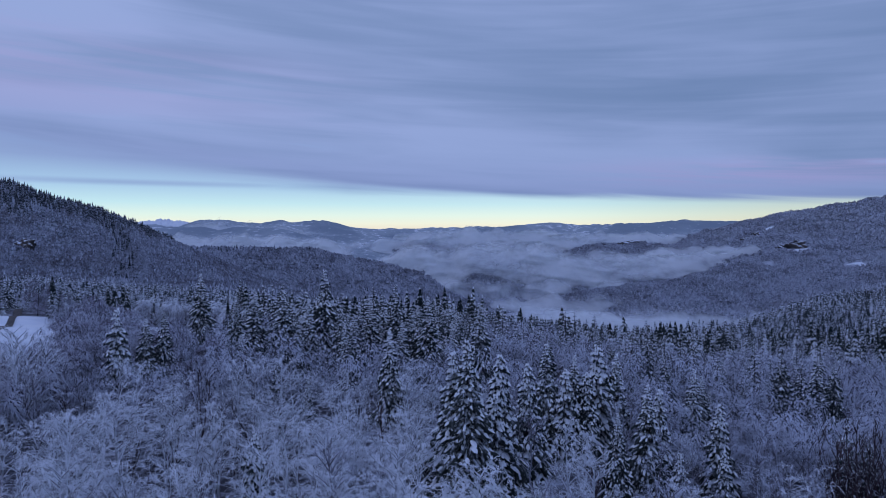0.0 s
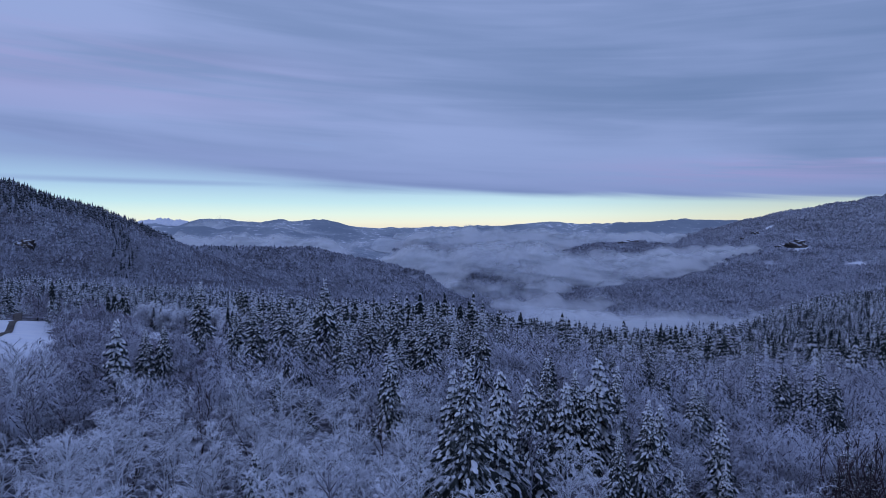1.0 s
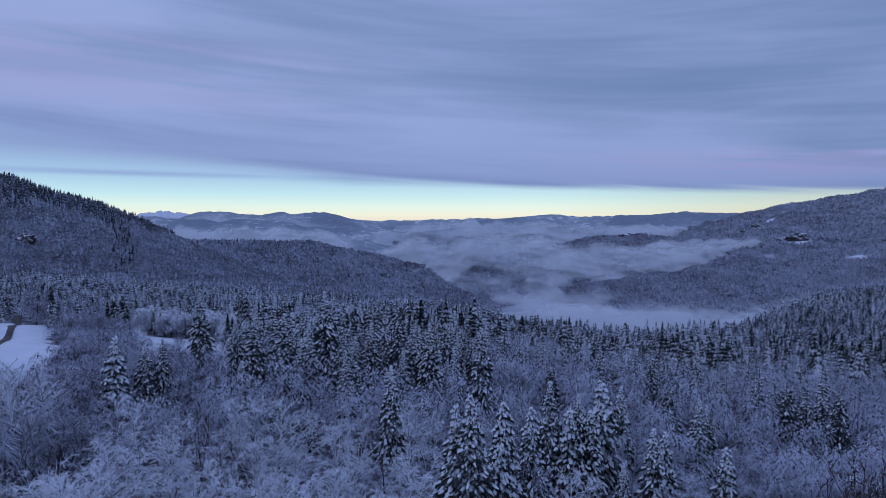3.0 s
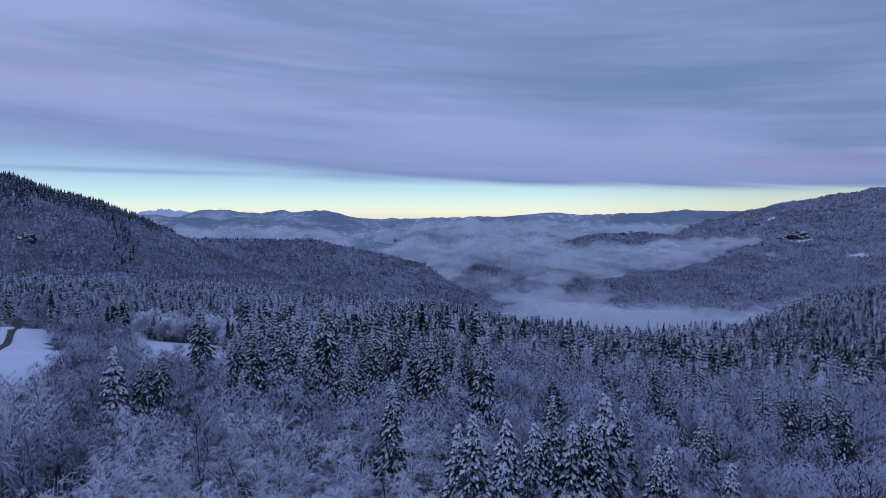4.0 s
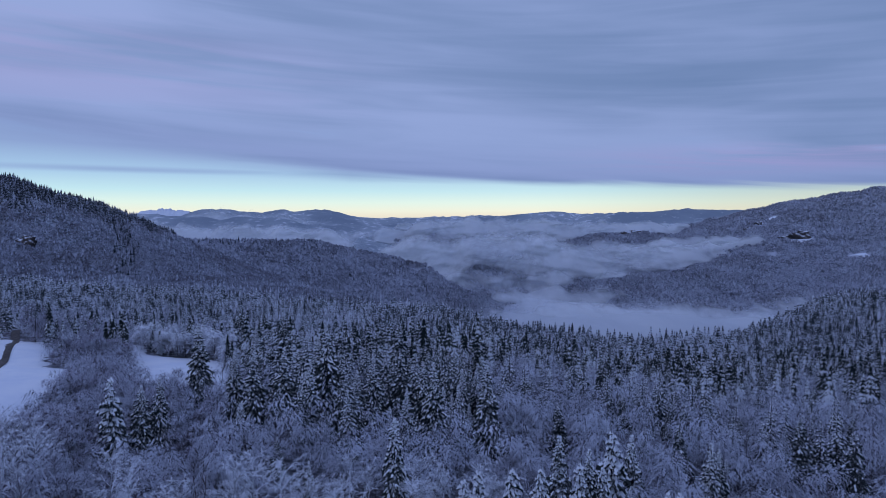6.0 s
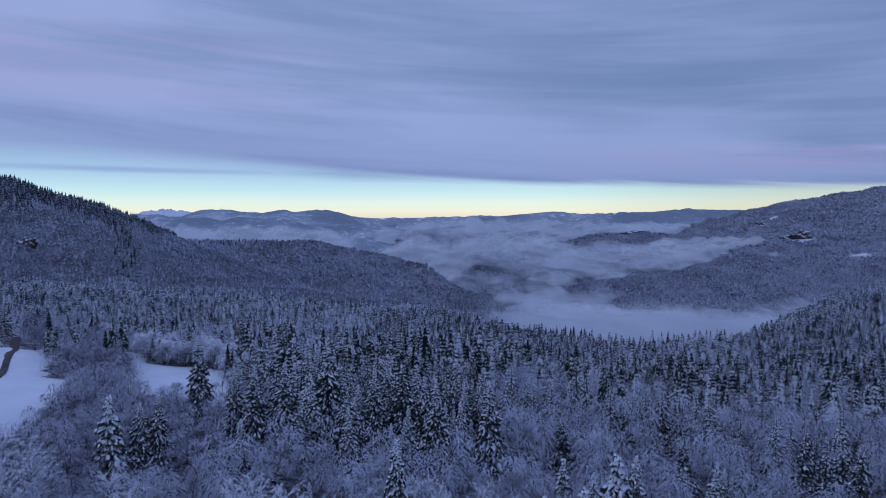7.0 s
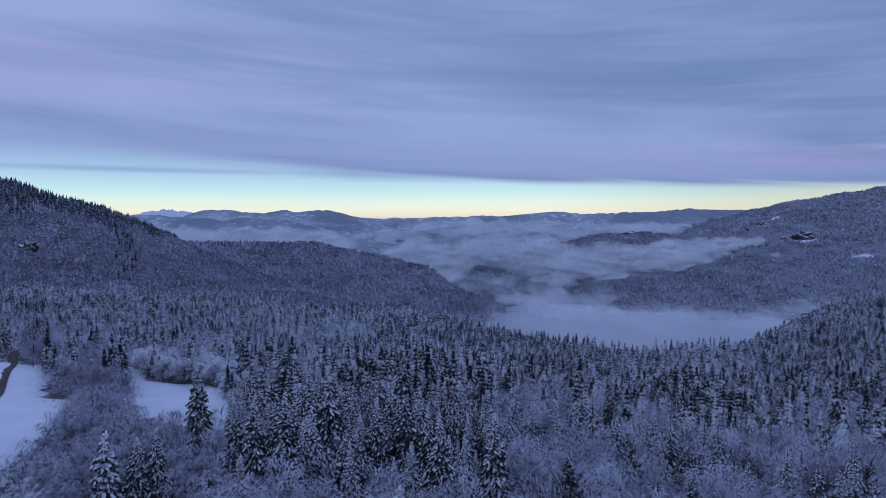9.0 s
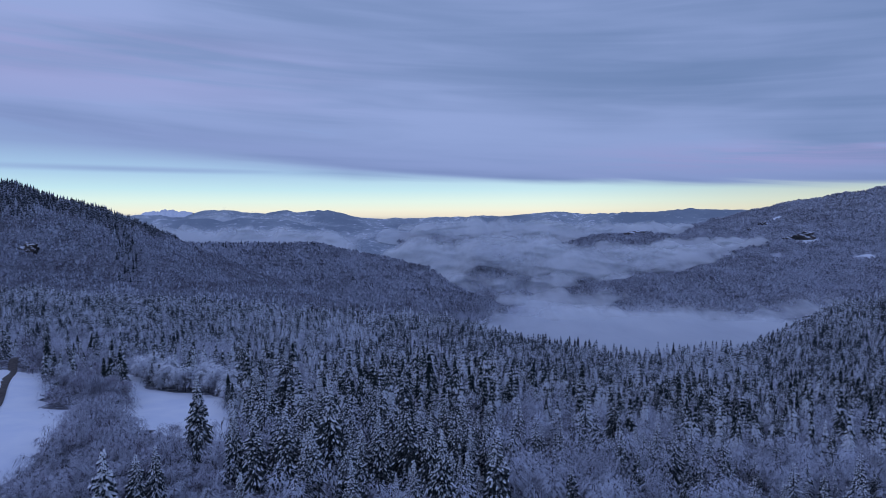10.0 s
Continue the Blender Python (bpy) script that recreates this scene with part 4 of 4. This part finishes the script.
def fog_material(name, thick, scale, tear):
    """Thin fog: each sheet of a bank takes away a part of what lies behind it."""
    mat, nt, out = shader(name)
    pos = node(nt, "NewGeometry").outputs["Position"]
    dens = node(nt, "Attribute", attribute_name="fog_depth").outputs["Fac"]
    p = node(nt, "Mapping", {"Vector": pos, "Scale": (1.0, 0.4, 1.3)}).outputs[0]
    n = node(nt, "TexNoise", {"Vector": p, "Scale": scale, "Detail": 7.0, "Roughness": 0.6, "Distortion": 0.3}).outputs[0]
    body_of = calc(nt, "MULTIPLY_ADD", calc(nt, "SUBTRACT", n, 0.5), tear, dens)
    a = calc(nt, "MULTIPLY", span(nt, body_of, 0.05, 0.95), calc(nt, "MULTIPLY", calc(nt, "MULTIPLY", dens, 4.0, clamp=True), thick))
    tone = blend(nt, span(nt, n, 0.35, 0.65), (0.80, 0.825, 0.85), (0.91, 0.925, 0.93))
    diff = node(nt, "BsdfDiffuse", {"Color": tone})
    trans = node(nt, "BsdfTranslucent", {"Color": tone})
    body = node(nt, "MixShader", {0: 0.35, 1: diff.outputs[0], 2: trans.outputs[0]})
    clear_ = node(nt, "BsdfTransparent")
    mix = node(nt, "MixShader", {0: a, 1: clear_.outputs[0], 2: body.outputs[0]})
    nt.links.new(mix.outputs[0], out.inputs[0])
    return mat


POOL_FOG = fog_material("pool_fog", 0.90, 0.0024, 1.3)
BANK_FOG = fog_material("bank_fog", 0.72, 0.0036, 2.9)


def ease(v):
    v = np.clip(v, 0, 1)
    return v * v * (3 - 2 * v)


def link_fog(label, x, y, z, dens, mat):
    dens = dens * ease((z - height(x, y)) / 16)
    faces = grid_faces(*x.shape)
    faces = faces[dens.ravel()[faces].max(axis=1) > 0.02]
    ob = smooth(link_mesh("fog", np.stack([x, y, z], -1).reshape(-1, 3), faces, mat))
    ob.data.attributes.new("fog_depth", "FLOAT", "POINT").data.foreach_set("value", dens.ravel().astype(np.float32))
    return tagged(ob, label, "fog", "fog banks", kind="stuff")


def fog_face(label, x0, x1, y0, run, low, top, seed, thick=1.0, foot=0.25, crown=0.35, cells=(130, 44)):
    """One billowing slope of a bank of fog, rising away from its foot; it thins out at its crown, its foot and its ends."""
    xs, s = np.meshgrid(np.linspace(x0, x1, cells[0]), np.linspace(0, 1, cells[1]), indexing="ij")
    lo = np.interp(xs, *low) + 12 * ripple(xs, 40.0 * seed, 330, seed)
    hi = np.interp(xs, *top) + 24 * ripple(xs, 61.0 * seed, 430, seed + 1) + 12 * ripple(xs, 0, 160, seed + 2)
    z = lo + s * np.maximum(hi - lo, 8)
    y = y0 + run * s + 45 * ripple(xs, 3 * z, 520, seed) + 18 * ripple(xs, 3 * z, 190, seed + 3)
    u = (xs - x0) / (x1 - x0)
    dens = thick * ease(s / foot) * ease((1 - s) / crown) * ease(7 * u) * ease(7 * (1 - u))
    return link_fog(label, xs, y, z, dens, mat=BANK_FOG)


def fog_pool(label, x0, x1, y0, y1, level, mat, cells=(120, 80)):
    """The level top of a pool of fog."""
    x, y = np.meshgrid(np.linspace(x0, x1, cells[0]), np.linspace(y0, y1, cells[1]), indexing="ij")
    z = level + 4 * ripple(x, y, 520, 1) + 2 * ripple(x, y, 190, 2)
    return link_fog(label, x, y, z, ease((z - height(x, y) - 4) / 70) * ease((y1 - y) / 420), mat)


FRONT_TOP = ((-480, -355, -170, 42, 440, 680, 970, 1234, 1420, 1600), (-70, -34, 40, 46, 40, 4, 0, 14, 30, 30))
FRONT_LOW = ((-480, 10, 120, 260, 440, 680, 970, 1234, 1420, 1600), (-230, -220, -112, -140, -172, -182, -128, -66, -30, -20))
BACK_TOP = ((-600, -350, -100, 180, 500, 1000, 1500, 1900), (0, 40, 92, 108, 108, 84, 70, 60))
BACK_LOW = ((-600, 1900), (-60, -60))
WEST_TOP = ((-2200, -1500, -900, -500, -300), (104, 92, 82, 52, 5))
WEST_LOW = ((-2200, -300), (-60, -60))
fog_pool("flat pool of pale fog filling the ravine", -350, 1900, 650, 2480, -172, POOL_FOG)
fog_face("soft far edge of the fog in the ravine", -260, 1500, 1960, 260, ((-260, 1500), (-196, -196)), ((-260, 0, 200, 900, 1200, 1500), (-150, -138, -132, -122, -112, -100)), 8, 0.8, 0.5, 0.7)
fog_face("soft near edge of the fog in the ravine", -260, 1400, 1640, 300, ((-260, 1400), (-200, -200)), ((-260, 300, 900, 1400), (-138, -136, -128, -112)), 9, 0.75, 0.5, 0.7)
fog_face("thin veil of mist before the ravine slopes", -60, 900, 2330, 160, ((-60, 900), (-215, -200)), ((-60, 200, 500, 900), (-60, -70, -100, -95)), 11, 0.62, 0.4, 0.5)
fog_face("billowing bank of fog over the ravine", -520, 1560, 2540, 210, FRONT_LOW, FRONT_TOP, 1, 0.75)
fog_face("billowing bank of fog over the ravine", -520, 1640, 2690, 210, FRONT_LOW, FRONT_TOP, 2)
fog_face("billowing bank of fog over the ravine", -520, 1640, 2860, 210, FRONT_LOW, FRONT_TOP, 3)
fog_face("pale fog filling the valley behind the knoll", -700, 2000, 3620, 280, BACK_LOW, BACK_TOP, 4)
fog_face("pale fog filling the valley behind the knoll", -700, 2000, 3900, 280, BACK_LOW, BACK_TOP, 5)
fog_face("long bank of fog behind the wooded ridge", -2400, -250, 2500, 250, WEST_LOW, WEST_TOP, 6)
fog_face("long bank of fog behind the wooded ridge", -2400, -250, 2800, 250, WEST_LOW, WEST_TOP, 7)
fog_face("pale mist between the far ridges", -2450, -700, 3800, 160, ((-2450, -700), (20, 20)), ((-2450, -1500, -700), (170, 165, 140)), 12, 0.9, 0.3, 0.6)
fog_face("long bank of fog behind the wooded ridge", -2400, -350, 2640, 250, WEST_LOW, WEST_TOP, 10)

# ---------------------------------------------------------------- bare rock on the slopes


def make_outcrop(x, y, wide, deep, tall, seed, label):
    bm = bmesh.new()
    bmesh.ops.create_icosphere(bm, subdivisions=4, radius=1.0)
    noise.seed_set(seed)
    for v in bm.verts:
        p = v.co.copy()
        rough = 1 + 0.45 * noise.noise(p * 1.7) + 0.3 * abs(noise.noise(p * 4.5)) + 0.12 * noise.noise(p * 11)
        step = 0.12 * math.floor(6 * p.z) / 6
        v.co = Vector((p.x * wide * rough, p.y * deep * rough, (p.z + step) * tall * rough))
    me = bpy.data.meshes.new("rock_outcrop")
    bm.to_mesh(me)
    bm.free()
    me.materials.append(ROCK)
    ob = new("rock_outcrop", me)
    ob.location = (x, y, float(height(x, y)) + 0.2 * tall)
    return tagged(ob, label, "rock", "rock outcrops on the hills")


make_outcrop(1520, 2655, 42, 20, 20, 1, "brown rock face with snow on its ledges, among trees")
make_outcrop(1470, 2680, 26, 14, 10, 2, "snow-streaked broken rock beside the large face")
make_outcrop(1673, 3313, 20, 12, 12, 3, "small snow-streaked rock on the mountainside")
make_outcrop(1592, 3260, 22, 10, 9, 4, "small snow-streaked rock on the mountainside")
make_outcrop(-672, 998, 16, 6, 9, 5, "dark overhanging rock on the steep wooded slope")
make_outcrop(1060, 3490, 60, 26, 16, 7, "snow-streaked rocky knoll above the fog")


def make_peaks():
    """A far row of white peaks behind the ridges."""
    n = 60
    u = np.linspace(0, 1, n)
    x, y = -2120 + 330 * u, 4300 + 60 * u
    rise = 30 * np.sin(np.pi * u) ** 0.7 * (0.65 + 0.35 * np.sin(23 * u + 1) * np.cos(9 * u)) + 9 * np.abs(np.sin(41 * u + 2)) * np.sin(np.pi * u)
    crest = np.stack([x, y, 140 + 0.8 * rise], 1)
    front = np.stack([x + 10 * np.sin(31 * u), y - 60, np.full(n, 110.0)], 1)
    back = np.stack([x, y + 60, np.full(n, 110.0)], 1)
    ob = link_mesh("snowy_peaks", np.concatenate([front, crest, back]), grid_faces(3, n), FRESH)
    return tagged(ob, "distant jagged peaks under bright snow", "mountain", kind="structure")


make_peaks()
